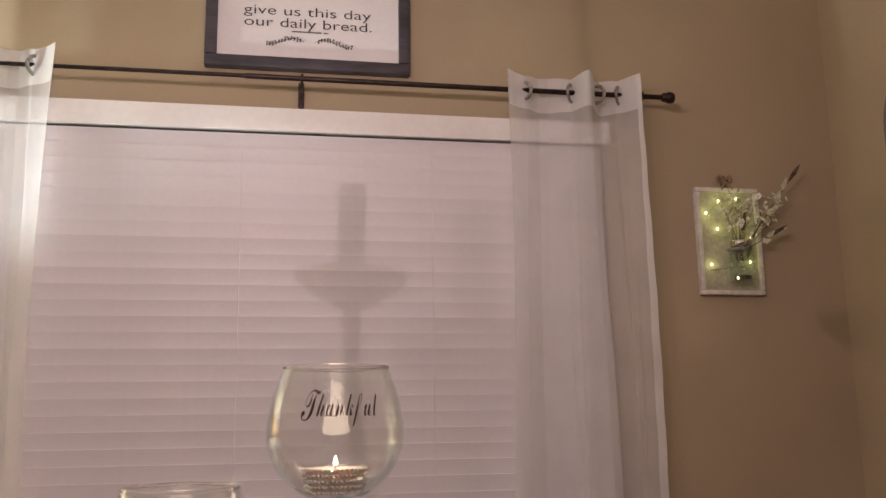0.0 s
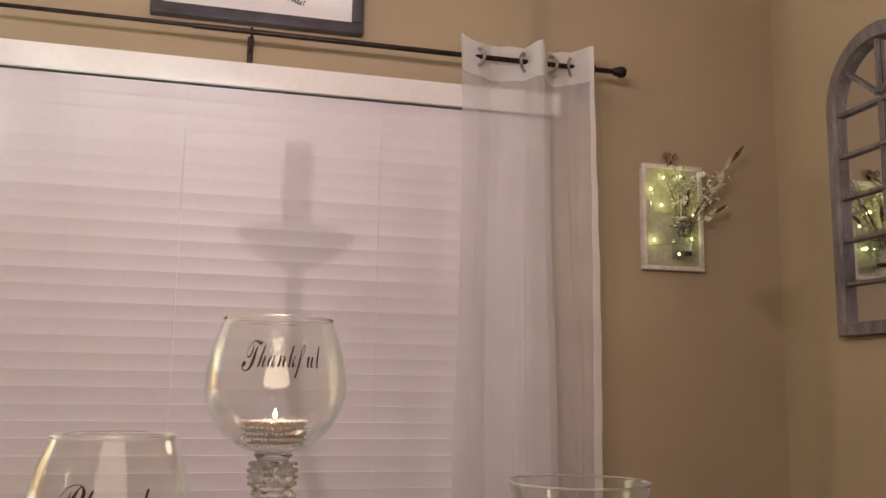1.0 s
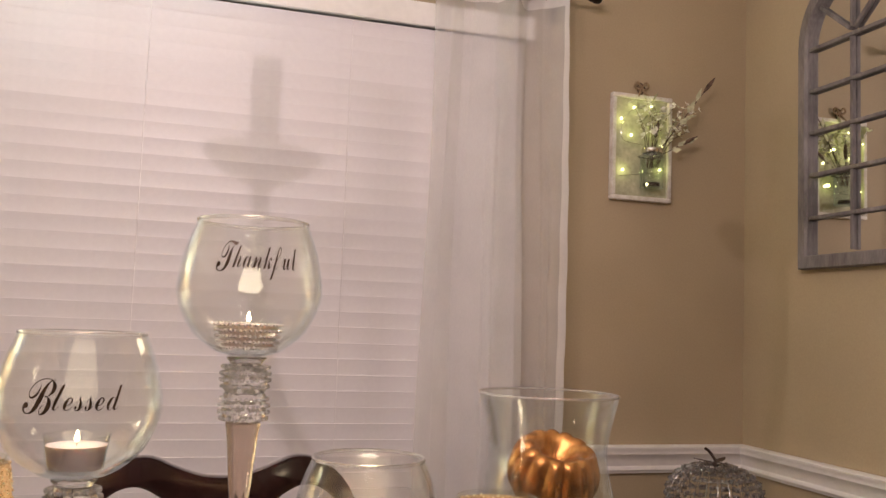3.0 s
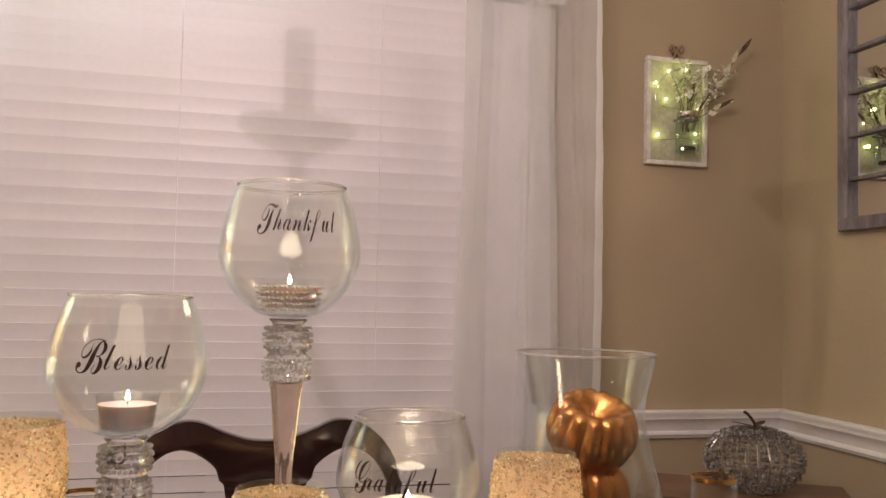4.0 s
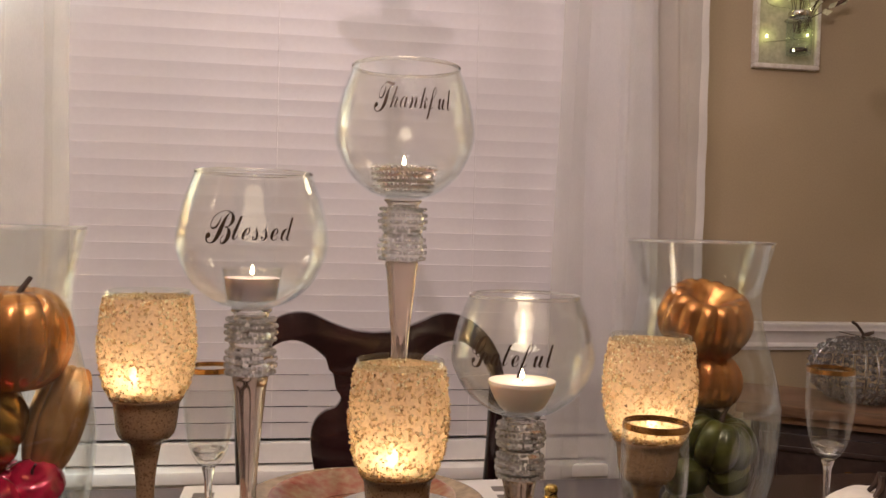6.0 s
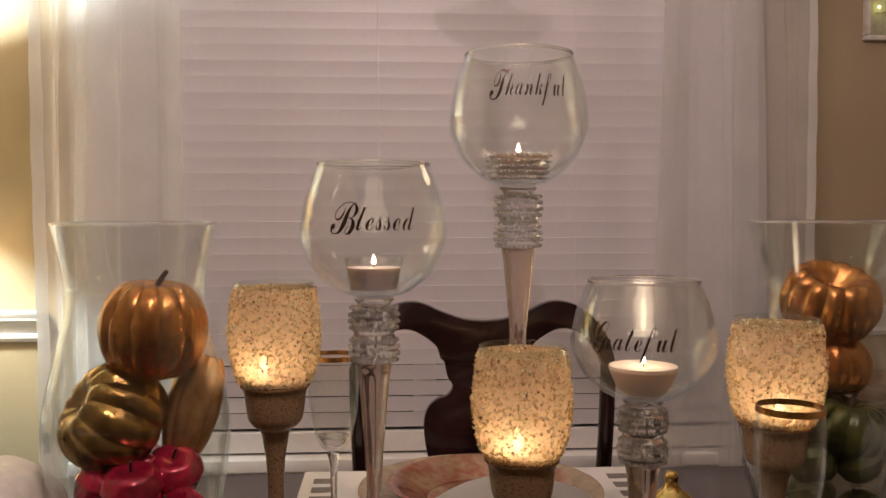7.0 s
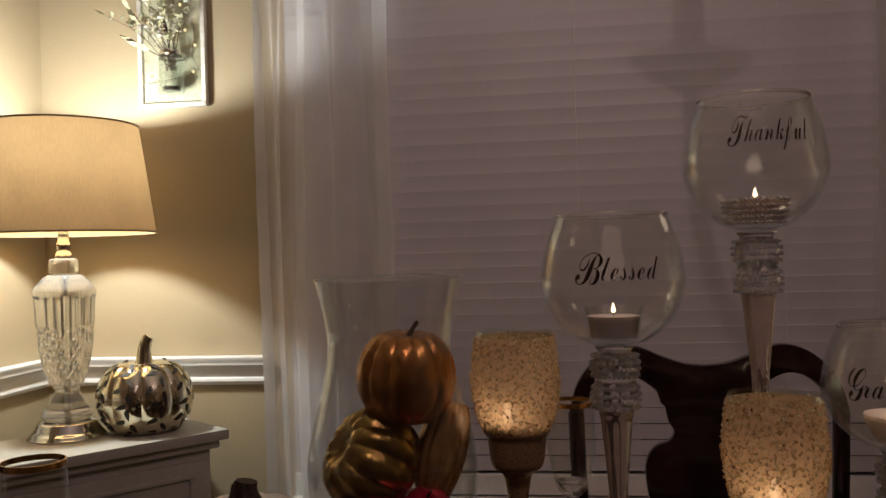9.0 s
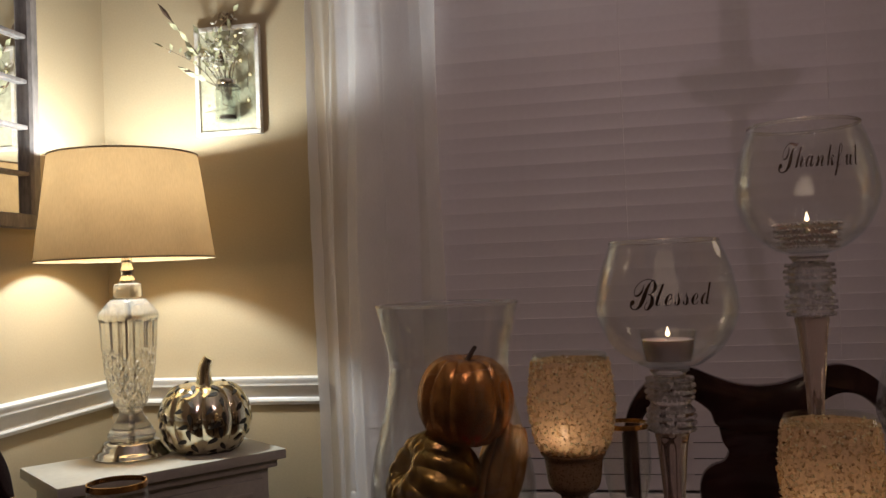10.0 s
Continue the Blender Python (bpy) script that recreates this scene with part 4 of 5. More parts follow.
# ---------- chandelier over the table (throws the shadows on the blind) ----------
def chandelier():
    cx, cy, cz = CHANDELIER
    c = thing("chandelier", (cx, cy, cz), label="dark bronze five-arm chandelier with candle bulbs, lit", category="chandelier")
    part("column", lathe(curve_profile([(0.0, -0.21), (0.010, -0.20), (0.024, -0.18), (0.016, -0.155), (0.0035, -0.135), (0.0030, 0.0), (0.0030, 0.16), (0.0, 0.17)], 4), 24), ROD_DARK, c)
    part("chain", tube([(0, 0, 0.165), (0, 0, CEIL - cz - 0.03)], 0.003, 8), ROD_DARK, c)
    part("canopy", lathe([(0, CEIL - cz - 0.001), (0.06, CEIL - cz - 0.001), (0.055, CEIL - cz - 0.018), (0.012, CEIL - cz - 0.035), (0, CEIL - cz - 0.035)], 28), ROD_DARK, c)
    first = 99.5
    for k in range(5):
        a = radians(first + 72 * k)
        ux, uy = math.cos(a), math.sin(a)
        pts = smooth_line([(0.010 * ux, 0.010 * uy, -0.165), (0.09 * ux, 0.09 * uy, -0.215), (0.20 * ux, 0.20 * uy, -0.215), (0.243 * ux, 0.243 * uy, -0.175), (ARM * ux, ARM * uy, -0.104)], 6)
        arm = part("arm", tube(pts, 0.0055, 8), ROD_DARK, c)
        part("drip_dish", lathe([(0, -0.106), (0.010, -0.104), (0.026, -0.096), (0.036, -0.087), (0.036, -0.082), (0.018, -0.090), (0, -0.0905)], 24, at=(ARM * ux, ARM * uy, 0)), ROD_DARK, arm)
        part("candle_sleeve", lathe([(0, -0.090), (0.0092, -0.090), (0.0092, -0.024), (0, -0.022)], 20, at=(ARM * ux, ARM * uy, 0)), WAX, arm)
        b = part("bulb", lathe(curve_profile([(0.0, -0.021), (0.007, -0.020), (0.014, 0.002), (0.008, 0.028), (0.0, 0.042)], 4), 18, at=(ARM * ux, ARM * uy, 0)), BULB_GLOW, arm)
        b.visible_shadow = False
        point_lamp("bulb_light", (cx + ARM * ux, cy + ARM * uy, cz), BULB_WATTS[k], BULB_TINT, 0.003)


chandelier()


# ---------- dining table and chairs ----------
def dining_table():
    x0, x1, y0, y1 = -0.80, 0.80, 0.33, 1.352
    t = thing("dining_table", ((x0 + x1) / 2, (y0 + y1) / 2, 0), label="dark polished wooden dining table set for dinner", category="table")
    w, d = (x1 - x0) / 2, (y1 - y0) / 2
    part("tabletop", box(-w, w, -d, d, TABLE - 0.030, TABLE, 0.009), TABLE_WOOD, t)
    part("apron", box(-w + 0.09, w - 0.09, -d + 0.09, d - 0.09, TABLE - 0.11, TABLE - 0.0305, 0.004), TABLE_WOOD, t)
    for sx in (-1, 1):
        for sy in (-1, 1):
            leg = lathe(curve_profile([(0, 0), (0.022, 0), (0.026, 0.03), (0.020, 0.10), (0.034, 0.45), (0.026, 0.55), (0.042, 0.60), (0.042, TABLE - 0.111), (0, TABLE - 0.111)], 4), 20, at=(sx * (w - 0.13), sy * (d - 0.13), 0))
            part("leg", leg, TABLE_WOOD, t)


def dining_chair(place, turn, label):
    """Queen Anne chair; local -y is its front, the back stands at y = 0."""
    c = thing("dining_chair", place, turn, label=label, category="chair", group="dining chairs")
    half = [(0.0, 0.985), (0.030, 0.988), (0.065, 1.000), (0.098, 1.014), (0.128, 1.013), (0.155, 1.000), (0.178, 0.978), (0.194, 0.950), (0.203, 0.915),
            (0.182, 0.915), (0.172, 0.936), (0.158, 0.955), (0.138, 0.969), (0.115, 0.972), (0.092, 0.962), (0.072, 0.945), (0.060, 0.922), (0.0, 0.915)]
    out = smooth_line([(x, z, 0) for x, z in half[:9]], 3)
    inn = smooth_line([(x, z, 0) for x, z in half[9:]], 3)
    right = [(p.x, p.y) for p in out + inn]
    outline = right + [(-x, z) for x, z in right[::-1] if x > 1e-4]
    part("crest_rail", slab(outline, -0.011, 0.011, 0.004), DARK_WOOD, c)
    sp = [(0.060, 0.921), (0.056, 0.900), (0.048, 0.886), (0.056, 0.872), (0.072, 0.866), (0.086, 0.852), (0.092, 0.826), (0.086, 0.780), (0.068, 0.735), (0.044, 0.690), (0.036, 0.640), (0.044, 0.560), (0.060, 0.500), (0.0, 0.500)]
    pts = [(p.x, p.y) for p in smooth_line([(x, z, 0) for x, z in sp[:-1]], 3)]
    left = [(-x, z) for x, z in pts[::-1]]
    part("splat", slab(pts + left, -0.008, 0.008, 0.003), DARK_WOOD, c, "vase-shaped splat with curled shoulders")
    for s in (-1, 1):
        path = smooth_line([(s * 0.1925, 0, 0.914), (s * 0.190, 0.004, 0.80), (s * 0.180, 0.006, 0.62), (s * 0.178, 0, 0.46)], 5)
        part("back_post", tube(path, 0.0125, 10), DARK_WOOD, c)
        part("rear_leg", tube([(s * 0.178, 0, 0.459), (s * 0.178, 0.01, 0.20), (s * 0.182, 0.05, 0.0)], [0.017, 0.016, 0.014], 10), DARK_WOOD, c)
        path = smooth_line([(s * 0.20, -0.40, 0.43), (s * 0.215, -0.415, 0.33), (s * 0.20, -0.40, 0.12), (s * 0.205, -0.41, 0.03), (s * 0.207, -0.42, 0.0)], 5)
        part("front_leg", tube(path, [0.026 - 0.013 * min(1, k / 12) + (0.008 if k > 17 else 0) for k in range(len(path))], 12), DARK_WOOD, c)
    part("seat_frame", slab([(-0.20, 0.43), (0.20, 0.43), (0.20, 0.49), (-0.20, 0.49)], -0.43, 0.0105 - 0.025, 0.005), DARK_WOOD, c)
    part("seat", box(-0.19, 0.19, -0.42, -0.03, 0.4905, 0.525, 0.014), LINEN_MAT, c, "pale upholstered seat pad")


dining_table()
dining_chair((0.003, 1.415, 0), 0, "dark cherry dining chair with a curled vase splat")
dining_chair((-0.955, 0.800, 0), 90, "dark cherry dining chair at the end of the table")


# ---------- candle holders ----------
BOWL = curve_profile([(0.020, 0.0), (0.036, 0.006), (0.058, 0.026), (0.0715, 0.056), (0.0725, 0.078), (0.0665, 0.110), (0.0560, 0.140)], 6)


def bowl_radius(z):
    for (r0, z0), (r1, z1) in zip(BOWL, BOWL[1:]):
        if z0 <= z <= z1:
            return r0 + (r1 - r0) * (z - z0) / max(1e-9, z1 - z0)
    return BOWL[-1][0]


def flame(parent, x, y, z, world, watts, size=1.0, lift=0.012, soft=0.006):
    f = lathe(curve_profile([(0.0, 0.0), (0.0026 * size, 0.0025 * size), (0.0030 * size, 0.005 * size), (0.0016 * size, 0.010 * size), (0.0, 0.015 * size)], 3), 12, at=(x, y, z))
    ob = part("flame", f, FLAME, parent, "burning flame")
    ob.visible_shadow = False
    point_lamp("flame_light", (world[0] + x, world[1] + y, world[2] + z + lift), watts, FLAME_TINT, soft)


def goblet(x, y, bottom, words, turn, text_z, text_w, label, tall=1.0):
    """A stemmed candle goblet on the table: bottom is the height of the bowl's foot above the table."""
    g = thing("candle_goblet", (x, y, TABLE), label=label, category="candle holder", group="lettered candle goblets")
    prof = [(0.0, bottom - 0.001)] + [(r, z * tall + bottom) for r, z in BOWL] + [(BOWL[-1][0] - 0.001, bottom + BOWL[-1][1] * tall + 0.0012)] + [(max(0.0, r - 0.0020), z * tall + bottom) for r, z in BOWL[::-1]][1:-1] + [(0.0, bottom + 0.004)]
    part("bowl", lathe(prof, 72), GLASS, g, "clear round glass bowl")
    rim_r, rim_z = BOWL[-1][0] - 0.0009, bottom + BOWL[-1][1] * tall + 0.0006
    part("rim", lathe([(rim_r + 0.0019 * math.cos(q), rim_z + 0.0019 * math.sin(q)) for q in [2 * math.pi * i / 10 for i in range(11)]], 64), CRYSTAL, g, "thick polished glass rim")
    lo = bottom - 0.066
    part("neck", lathe(curve_profile([(0.0, lo), (0.018, lo), (0.022, lo + 0.006), (0.0215, lo + 0.026), (0.019, lo + 0.029), (0.0215, lo + 0.032), (0.022, lo + 0.050), (0.016, lo + 0.058), (0.020, lo + 0.0645), (0.0, lo + 0.0648)], 3), 36), CRYSTAL, g, "clear glass collar")
    stones = bmesh.new()
    for row, zz in enumerate((0.003, 0.0095, 0.016, 0.0225, 0.035, 0.0415, 0.048, 0.0545)):
        bulge = 0.0242 if row in (1, 2, 5, 6) else 0.0230
        for k in range(30):
            a = 2 * math.pi * (k + 0.5 * (row % 2)) / 30
            gem(stones, (bulge * math.cos(a), bulge * math.sin(a), lo + zz), 0.0028)
    part("rhinestone_band", stones, RHINESTONE, g, "rows of sparkling rhinestones", smooth=False, kind="stuff")
    part("stem", lathe(curve_profile([(0.0, lo - 0.0005), (0.0165, lo - 0.0005), (0.0155, lo - 0.015), (0.0120, lo - 0.055), (0.0082, max(0.05, lo - 0.11)), (0.0085, 0.030), (0.013, 0.014), (0.030, 0.0065), (0.046, 0.0035), (0.048, 0.0), (0.0, 0.0)], 6), 36), SMOKED, g, "tapering glass stem and foot")
    bm = script_bm(words, 0.037, 0.62)
    xs = [v.co.x for v in bm.verts]
    k = text_w / (max(xs) - min(xs))
    mid = (max(xs) + min(xs)) / 2
    bmesh.ops.triangulate(bm, faces=bm.faces)
    for v in bm.verts:
        zz = text_z - 0.017 + v.co.y
        r = bowl_radius(zz / tall) + 0.0006
        a = radians(turn) + (v.co.x - mid) * k / 0.070
        v.co = (r * math.sin(a), -r * math.cos(a), zz + bottom)
    part("lettering", bm, DECAL, g, "dark bronze script lettering", smooth=False)
    return g


def cup_candle(x, y, z, r, h, stones, label, watts, wax=WAX, studs=True):
    c = thing("candle", (x, y, z), label=label, category="candle", group="candles in the goblets")
    fill = 0.9 if studs else 0.72
    if stones:
        part("cup", lathe([(0, 0), (r * 0.80, 0), (r * 0.97, h * 0.95), (r, h), (r * 0.985, h), (r * 0.95, h * 0.93), (r * 0.78, 0.002), (0, 0.002)], 40), GLASS, c)
        bm = bmesh.new()
        for row in range(5):
            for k in range(40):
                a = 2 * math.pi * k / 40
                f = (row + 0.6) / 5.2
                rr = r * (0.80 + 0.17 * f) + 0.0015
                gem(bm, (rr * math.cos(a), rr * math.sin(a), h * f), 0.0023)
        if studs:
            part("stone_layer", bm, CUP_STONE, c, smooth=False, kind="stuff")
        part("wax", lathe([(0, 0.003), (r * 0.77, 0.003), (r * (0.77 + 0.17 * fill), h * fill), (0.004, h * fill - 0.0006), (0, h * fill - 0.001)], 36), wax, c)
        top = h * fill - 0.0006
    else:
        part("wax", lathe(curve_profile([(0, 0), (r * 0.55, 0), (r * 0.80, h * 0.35), (r * 0.98, h * 0.80), (r, h * 0.93), (r * 0.95, h), (r * 0.5, h * 0.96), (0, h * 0.94)], 4), 40), wax, c)
        top = h * 0.94
    part("wick", tube([(0, 0, top - 0.002), (0.0004, 0, top + 0.006)], 0.0006, 5), STEM_DARK, c)
    flame(c, 0, 0, top + 0.003, (x, y, z), watts, 0.75, 0.018, 0.016)


goblet(-0.004, 1.010, 0.402, "Thankful", 1, 0.098, 0.080, "tall clear glass goblet lettered Thankful, candle inside", 0.965)
goblet(-0.155, 0.968, 0.290, "Blessed", 1, 0.080, 0.080, "middle-height clear glass goblet lettered Blessed, candle inside", 0.93)
goblet(0.118, 0.965, 0.184, "Grateful", -24, 0.072, 0.082, "short clear glass goblet lettered Grateful, candle inside", 0.86)
cup_candle(-0.004, 1.010, TABLE + 0.4065, 0.034, 0.030, True, "tea light in a rhinestone cup, burning", 0.10)
cup_candle(-0.155, 0.968, TABLE + 0.2945, 0.0300, 0.034, True, "pale pink candle in a clear cup, burning low", 0.03, wax=DIM_WAX, studs=False)
cup_candle(0.118, 0.965, TABLE + 0.1885, 0.0345, 0.030, False, "cream candle with a brightly lit top", 0.11)


def amber_holder(x, y, top, seed, watts, label):
    """A grit-covered cup on a glitter stem; top is the rim's height above the table."""
    rnd = random.Random(seed)
    a = thing("votive_holder", (x, y, TABLE), seed * 40, label=label, category="candle holder", group="amber votive holders")
    h = 0.100
    lo = top - h
    prof = curve_profile([(0.0345, lo), (0.0410, lo + 0.012), (0.0462, lo + 0.038), (0.0470, lo + 0.058), (0.0442, lo + 0.086), (0.0415, lo + h)], 5)
    bm = lathe(prof, 96)
    for v in bm.verts:
        n = Vector((v.co.x, v.co.y, 0)).normalized()
        v.co += n * rnd.uniform(-0.0008, 0.0008)
    part("cup", bm, AMBER_GRIT, a, "amber glass grit cup glowing from its candle")
    part("rim", lathe([(0.0398, top - 0.002), (0.0418, top - 0.002), (0.0414, top + 0.004), (0.0408, top + 0.0062), (0.0396, top + 0.005), (0.0398, top - 0.002)], 56), JAR_GLASS, a)
    chips = bmesh.new()
    for k in range(1900):
        q = rnd.random()
        i = min(len(prof) - 2, int(q * (len(prof) - 1)))
        f = q * (len(prof) - 1) - i
        r = prof[i][0] + (prof[i + 1][0] - prof[i][0]) * f
        z = prof[i][1] + (prof[i + 1][1] - prof[i][1]) * f
        th = rnd.uniform(0, 2 * math.pi)
        s = rnd.uniform(0.0008, 0.0024)
        p = Vector(((r + 0.0006) * math.cos(th), (r + 0.0006) * math.sin(th), z))
        d = Vector((rnd.gauss(0, 1), rnd.gauss(0, 1), rnd.gauss(0, 1))).normalized()
        u = d.orthogonal().normalized()
        w = d.cross(u)
        vs = [chips.verts.new(p + o) for o in (u * s, -u * s * 0.6 + w * s, -u * s * 0.5 - w * s, d * s * 1.2)]
        for tri in ((0, 1, 2), (0, 1, 3), (1, 2, 3), (2, 0, 3)):
            chips.faces.new([vs[j] for j in tri])
    part("grit_layer", chips, GRIT_CHIP, a, "sharp clear and amber chips", smooth=False, kind="stuff")
    part("cone", lathe(curve_profile([(0.0, lo - 0.0006), (0.0342, lo - 0.0006), (0.0320, lo - 0.010), (0.0290, lo - 0.034), (0.0240, lo - 0.043), (0.0160, lo - 0.049), (0.0128, lo - 0.062), (0.0090, lo - 0.095), (0.0075, 0.022), (0.013, 0.010), (0.034, 0.005), (0.040, 0.0025), (0.040, 0.0), (0.0, 0.0)], 5), 44), GLITTER_STEM, a, "bronze glitter stem and foot")
    x, y = x - 0.006, y - 0.013
    t = thing("tea_light", (x, y, TABLE + lo), label="burning tea light in an amber votive holder", category="candle", group="tea lights")
    part("tin", lathe([(0, 0.0002), (0.0190, 0.0002), (0.0200, 0.012), (0.0195, 0.012), (0.0188, 0.001), (0, 0.001)], 28), TIN, t)
    part("wax", lathe([(0, 0.0012), (0.0186, 0.0012), (0.0192, 0.0105), (0, 0.010)], 28), WAX, t)
    flame(t, -0.002, -0.013, 0.0125, (x, y, TABLE + lo), watts, 1.5)


amber_holder(-0.259, 1.010, 0.296, 1, 0.085, "tall amber grit votive holder on a glitter stem, lit")
amber_holder(-0.014, 0.912, 0.242, 2, 0.090, "short amber grit votive holder on a glitter stem, lit")
amber_holder(0.249, 0.948, 0.262, 3, 0.085, "middle-height amber grit votive holder on a glitter stem, lit")


# ---------- hurricane vases and what fills them ----------
def hurricane(x, y, label, wide=1.0):
    v = thing("hurricane_vase", (x, y, TABLE), label=label, category="vase", group="hurricane vases")
    out = curve_profile([(0.050, 0.0), (0.058, 0.010), (0.078, 0.075), (0.088, 0.150), (0.086, 0.190), (0.073, 0.245), (0.065, 0.285), (0.066, 0.315), (0.077, 0.363)], 6)
    out = [(r * wide, z) for r, z in out]
    prof = [(0.049 * wide, 0.0062)] + out[3:] + [(out[-1][0] - 0.0012, 0.3642)] + [(r - 0.0026, max(z, 0.006)) for r, z in out[::-1]][1:-3] + [(0.047 * wide, 0.0064)]
    part("glass", lathe(prof, 72), VASE_GLASS, v, "clear flared glass wall")
    lip = out[-1][0] - 0.0008
    part("lip", lathe([(lip + 0.0015 * math.cos(q), 0.3632 + 0.0015 * math.sin(q)) for q in [2 * math.pi * i / 10 for i in range(11)]], 64), CRYSTAL, v, "thick rounded glass lip")
    part("foot", lathe(curve_profile([(0, -0.0004), (0.047, -0.0004), (0.050, 0.003), (0.046, 0.0055), (0, 0.0058)], 3), 60), CRYSTAL, v, "thick clear glass foot")


def foil_pumpkin(name, place, R, H, ribs, material, tilt, label, stem=True, group="glass-filler pumpkins", depth=0.13, dip=0.18, hollow=0.42):
    p = thing(name, (0, 0, 0), label=label, category="pumpkin", group=group)
    p.matrix_basis = Matrix.Translation(place) @ Euler([radians(a) for a in tilt]).to_matrix().to_4x4() @ Matrix.Translation((0, 0, -H * 0.40))
    part("body", pumpkin_bm(R, H, ribs, depth, dip=dip, hollow=hollow), material, p)
    if stem:
        pts = smooth_line([(0, 0, H * 0.62), (0, 0, H * 0.78), (0.002, 0.001, H * 0.85), (0.010, 0.003, H * 0.97)], 4)
        part("stem", tube(pts, [0.0036 - 0.0014 * k / len(pts) for k in range(len(pts))], 9), STEM_DARK, p, "dark stem")
    return p


def apple(place, R, material, label, group, tilt=(0, 0, 0)):
    a = thing("apple", (0, 0, 0), label=label, category="apple", group=group)
    a.matrix_basis = Matrix.Translation(place) @ Euler([radians(q) for q in tilt]).to_matrix().to_4x4()
    prof = [(R * (math.sin(t) ** 0.85) * (1.02 - 0.10 * (-math.cos(t) < 0)), -R * 0.9 * math.cos(t) - math.copysign(0.26 * R * math.exp(-(math.sin(t) / 0.42) ** 2), -math.cos(t))) for t in [math.pi * k / 18 for k in range(19)]]
    prof[0], prof[-1] = (0, prof[0][1]), (0, prof[-1][1])
    part("body", lathe(prof, 32), material, a)
    part("stem", tube([(0, 0, R * 0.58), (0.001, 0, R * 0.85), (0.004, 0, R * 1.1)], 0.0013, 6), STEM_DARK, a)


VL, VR = (-0.386, 0.962), (0.354, 1.062)
hurricane(*VL, "clear hurricane vase filled with copper pumpkins and red apples")
hurricane(*VR, "clear hurricane vase filled with copper pumpkins and green apples", 1.08)
foil_pumpkin("foil_pumpkin", (VL[0] + 0.017, VL[1] - 0.004, 1.032), 0.0520, 0.106, 12, COPPER, (4, 3, 20), "shiny copper-orange foil pumpkin with a dark stem", depth=0.05, dip=0.10)
foil_pumpkin("foil_pumpkin", (VL[0] - 0.020, VL[1] - 0.010, 0.950), 0.0560, 0.098, 11, OLIVE_GOLD, (18, -58, 10), "shiny olive-gold foil pumpkin lying tilted", stem=False)
foil_pumpkin("foil_gourd", (VL[0] + 0.050, VL[1] + 0.016, 0.955), 0.027, 0.125, 9, PALE_GOLD, (-8, 14, 0), "slender pale gold ribbed gourd", stem=False)
for dx, dy, z in ((-0.036, -0.022, 0.806), (0.026, -0.036, 0.808), (0.010, 0.034, 0.806), (-0.024, -0.030, 0.880), (0.036, -0.012, 0.890), (0.008, -0.050, 0.886), (0.046, -0.040, 0.856), (0.004, -0.010, 0.894)):
    apple((VL[0] + dx, VL[1] + dy, z + 0.006), 0.029, RED_SHINE, "glossy dark red ornamental apple", "red apples", (20 * dx / 0.03, 15, 40 * dy / 0.03))
foil_pumpkin("foil_pumpkin", (VR[0] + 0.006, VR[1] - 0.008, 1.055), 0.0550, 0.104, 13, COPPER, (24, -4, 10), "shiny copper foil pumpkin with a deep hollow crown", stem=False, dip=0.38, hollow=0.50)
foil_pumpkin("foil_pumpkin", (VR[0] + 0.006, VR[1] + 0.004, 0.972), 0.0500, 0.080, 11, COPPER, (-10, 14, 50), "darker copper foil pumpkin in the glass", stem=False)
for dx, dy, z in ((-0.034, -0.020, 0.808), (0.030, -0.032, 0.808), (0.008, 0.036, 0.808), (-0.022, -0.026, 0.862), (0.028, -0.030, 0.866), (0.010, 0.026, 0.872)):
    apple((VR[0] + dx, VR[1] + dy, z + 0.006), 0.028, GREEN_SHINE, "dull green ornamental apple", "green apples", (20 * dx / 0.03, -15, 40 * dy / 0.03))


foil_pumpkin("foil_pumpkin", (VR[0] + 0.016, VR[1] - 0.022, 0.908), 0.0470, 0.072, 10, GREEN_SHINE, (14, 4, 30), "olive green ribbed foil pumpkin in the glass", depth=0.16)


# ---------- flutes, place setting and small things on the table ----------
def flute(x, y, label):
    f = thing("champagne_flute", (x, y, TABLE), label=label, category="glass", group="champagne flutes")
    out = curve_profile([(0.0060, 0.112), (0.0130, 0.117), (0.0205, 0.132), (0.0265, 0.164), (0.0272, 0.196), (0.0262, 0.218)], 6)
    prof = out + [(0.0255, 0.2186)] + [(max(0.0, r - 0.0014), z + 0.003 * (1 - k / len(out))) for k, (r, z) in enumerate(out)][::-1][1:] + [(0, 0.118)]
    part("bowl", lathe([(0, 0.1115)] + prof, 48), GLASS, f)
    part("stem", lathe(curve_profile([(0.0, 0.1110), (0.0070, 0.1108), (0.0052, 0.102), (0.0040, 0.090), (0.0036, 0.030), (0.0060, 0.010), (0.020, 0.0040), (0.030, 0.0025), (0.031, 0.0), (0.0, 0.0)], 5), 28), CRYSTAL, f, "clear stem and foot")
    part("bowl_base", lathe(curve_profile([(0.0, 0.1186), (0.0095, 0.1188), (0.0165, 0.1285), (0.0150, 0.1300), (0.0, 0.1290)], 3), 32), CRYSTAL, f, "thick clear bottom of the bowl")
    part("gold_rim", lathe([(0.0252, 0.2150), (0.0269, 0.2140), (0.0268, 0.2160), (0.0264, 0.2192), (0.0253, 0.2193), (0.0252, 0.2150)], 48), GOLD_RIM, f, "gold band at the rim")


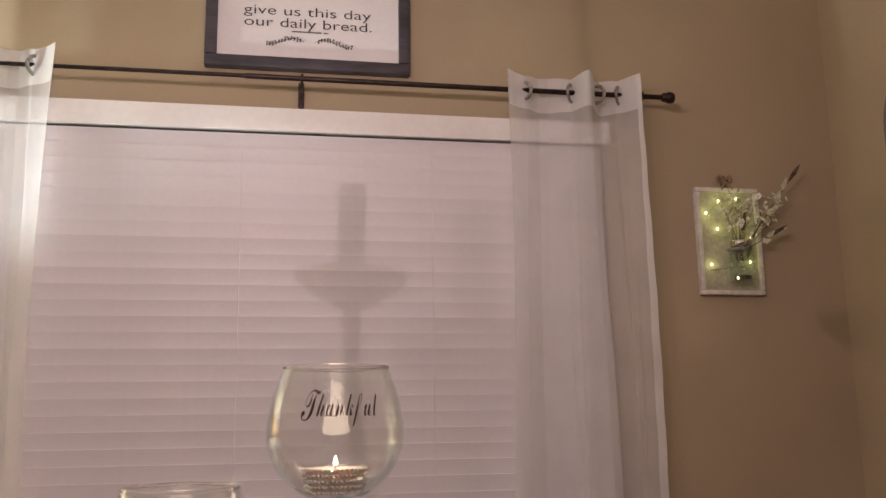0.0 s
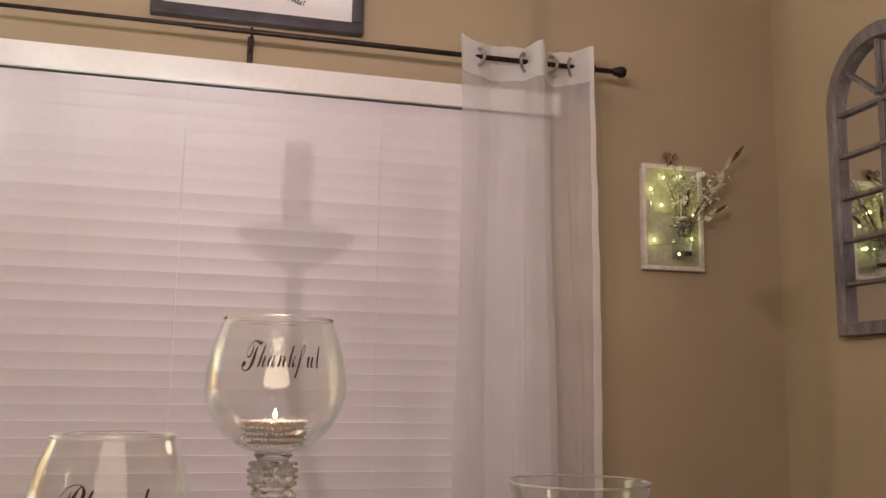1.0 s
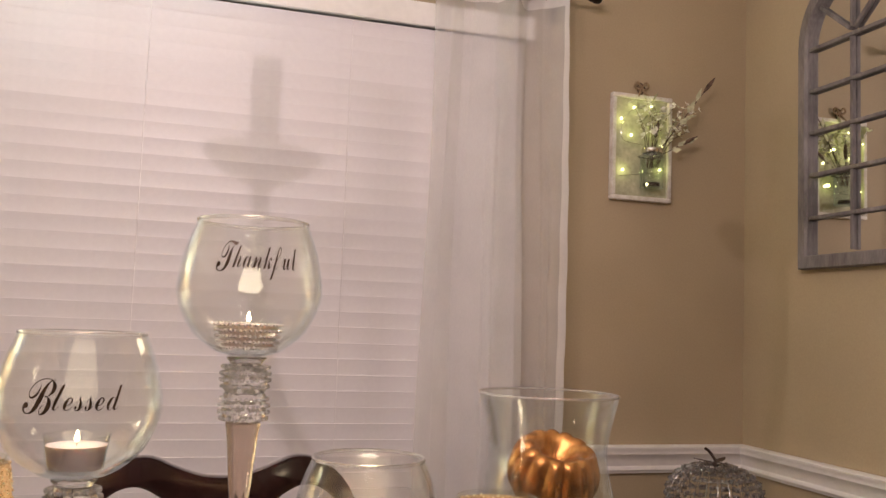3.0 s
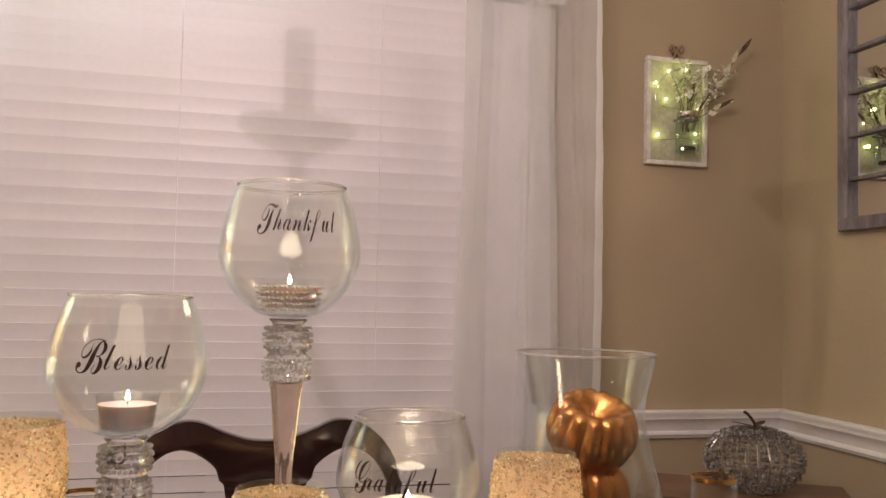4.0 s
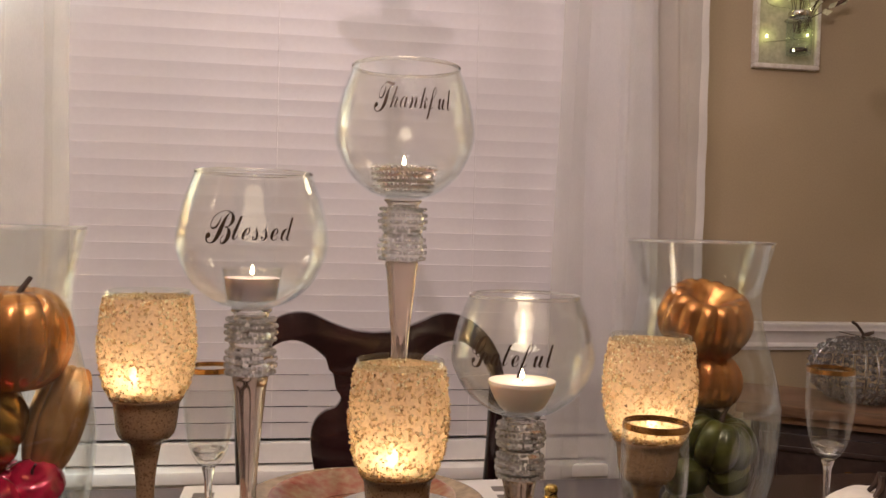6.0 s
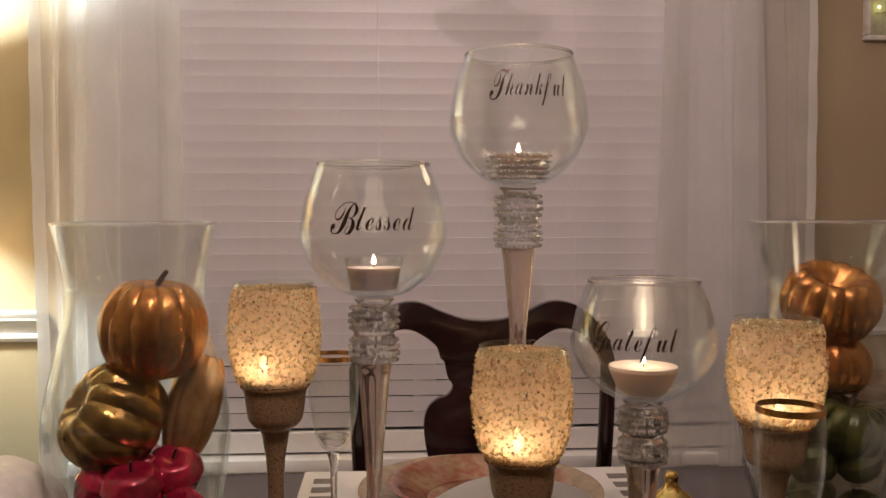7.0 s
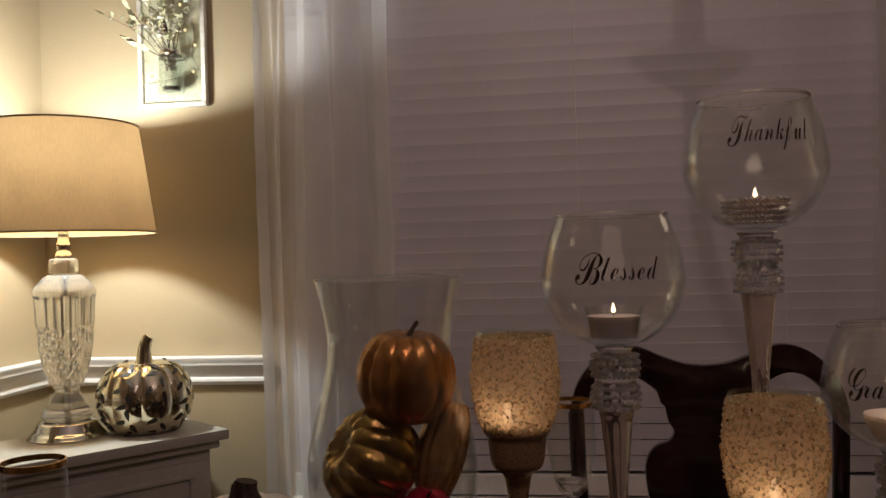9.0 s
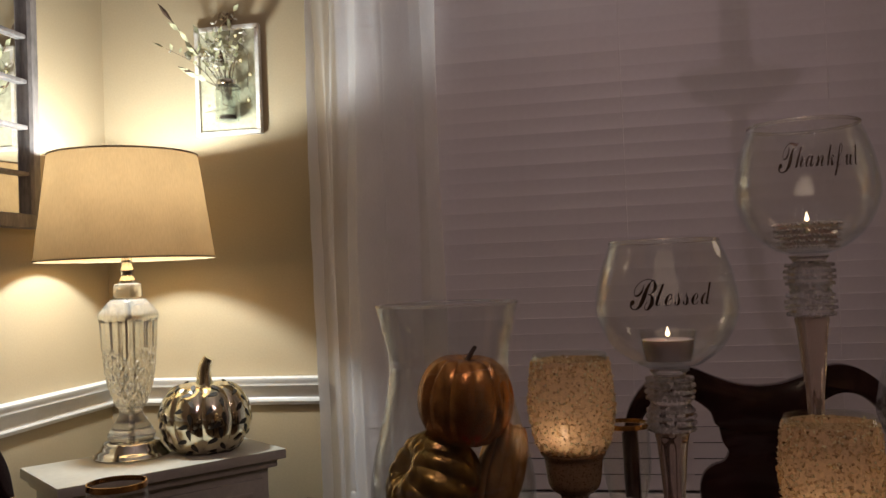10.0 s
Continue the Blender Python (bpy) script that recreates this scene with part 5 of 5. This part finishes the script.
flute(-0.201, 1.050, "clear champagne flute with a gold rim")
flute(0.508, 1.032, "clear champagne flute with a gold rim")
flute(0.181, 0.771, "clear champagne flute with a gold rim")
flute(-0.659, 0.760, "clear champagne flute with a gold rim")


def place_setting(x, y):
    m = thing("placemat", (x, y, TABLE), label="white linen placemat with a grey woven print", category="placemat")
    part("cloth", box(-0.235, 0.235, -0.145, 0.160, 0.0003, 0.0035, 0.001), LINEN_MAT, m)
    for k in range(7):
        for sx in (-1, 1):
            part("print_bar", box(sx * 0.205 - 0.014, sx * 0.205 + 0.014, -0.125 + 0.038 * k, -0.103 + 0.038 * k, 0.0036, 0.0040), PRINT_GREY, m, smooth=False)
    c = thing("charger_plate", (x, y, TABLE + 0.0042), label="gold glazed charger plate", category="plate")
    part("body", lathe(curve_profile([(0, 0.0), (0.085, 0.0), (0.098, 0.004), (0.140, 0.017), (0.152, 0.021), (0.153, 0.024), (0.139, 0.021), (0.098, 0.009), (0.086, 0.005), (0, 0.005)], 4), 64), CHARGER, c)
    p = thing("dinner_plate", (x, y, TABLE + 0.0096), label="russet red leaf-patterned dinner plate", category="plate")
    part("body", lathe(curve_profile([(0, 0.0), (0.062, 0.0), (0.070, 0.004), (0.104, 0.020), (0.115, 0.025), (0.115, 0.028), (0.103, 0.024), (0.070, 0.009), (0.062, 0.005), (0, 0.005)], 4), 64), LEAF_PLATE, p)
    n = thing("napkin", (x + 0.03, y - 0.075, TABLE + 0.040), 8, label="folded cream cloth napkin across the plate", category="napkin")
    bm = bmesh.new()
    for layer in range(3):
        g = []
        for i in range(17):
            row = []
            for j in range(9):
                u, v = i / 16 - 0.5, j / 8 - 0.5
                zz = 0.010 * math.sin(u * 7 + layer) * 0.35 + 0.012 * math.cos(v * 3) + 0.0040 * layer - 0.020 * abs(2 * u) ** 3
                row.append(bm.verts.new((u * (0.20 - 0.006 * layer), v * (0.085 - 0.004 * layer), zz)))
            g.append(row)
        for i in range(16):
            for j in range(8):
                bm.faces.new((g[i][j], g[i + 1][j], g[i + 1][j + 1], g[i][j + 1]))
    bmesh.ops.solidify(bm, geom=bm.faces[:], thickness=0.0016)
    part("cloth", bm, LINEN_MAT, n)


place_setting(-0.026, 1.180)


def brass_gourd(x, y):
    g = thing("brass_gourd", (x, y, TABLE), label="small polished brass gourd ornament on the table", category="ornament")
    part("body", lathe(curve_profile([(0, 0), (0.018, 0.0), (0.027, 0.010), (0.030, 0.024), (0.024, 0.038), (0.012, 0.047), (0.0075, 0.055), (0.0082, 0.062), (0.006, 0.067), (0, 0.069)], 5), 32), BRASS, g)


def white_pumpkin(x, y, R, H, turn, label):
    p = thing("white_pumpkin", (x, y, TABLE), turn, label=label, category="pumpkin", group="white pumpkins")
    part("body", pumpkin_bm(R, H, 10, 0.07, dip=0.10), WHITE_PUMPKIN, p)
    b = bmesh.new()
    tube(smooth_line([(0, 0, H * 0.74), (0, 0, H * 0.88), (0.002, 0, H * 0.95), (0.004, 0, H * 1.02)], 4), [0.0150, 0.0146, 0.0142, 0.0134, 0.0126, 0.0120, 0.0116, 0.0114, 0.0114, 0.0116, 0.0118, 0.0120, 0.0120], 8, bm=b)
    for k in range(5):
        a = 2 * math.pi * k / 5
        tube([(0.010 * math.cos(a), 0.010 * math.sin(a), H * 1.01), (0.012 * math.cos(a), 0.012 * math.sin(a), H * 0.93), (0.020 * math.cos(a), 0.020 * math.sin(a), H * 0.86)], [0.003, 0.0038, 0.0024], 6, bm=b)
    part("stem", b, STEM_DARK, p, "knobbly dark stem")


brass_gourd(0.193, 1.100)
white_pumpkin(-0.545, 0.950, 0.094, 0.150, 10, "matt white pumpkin with a dark knobbly stem")
white_pumpkin(0.480, 0.885, 0.076, 0.134, 50, "small matt white pumpkin with a dark stem")
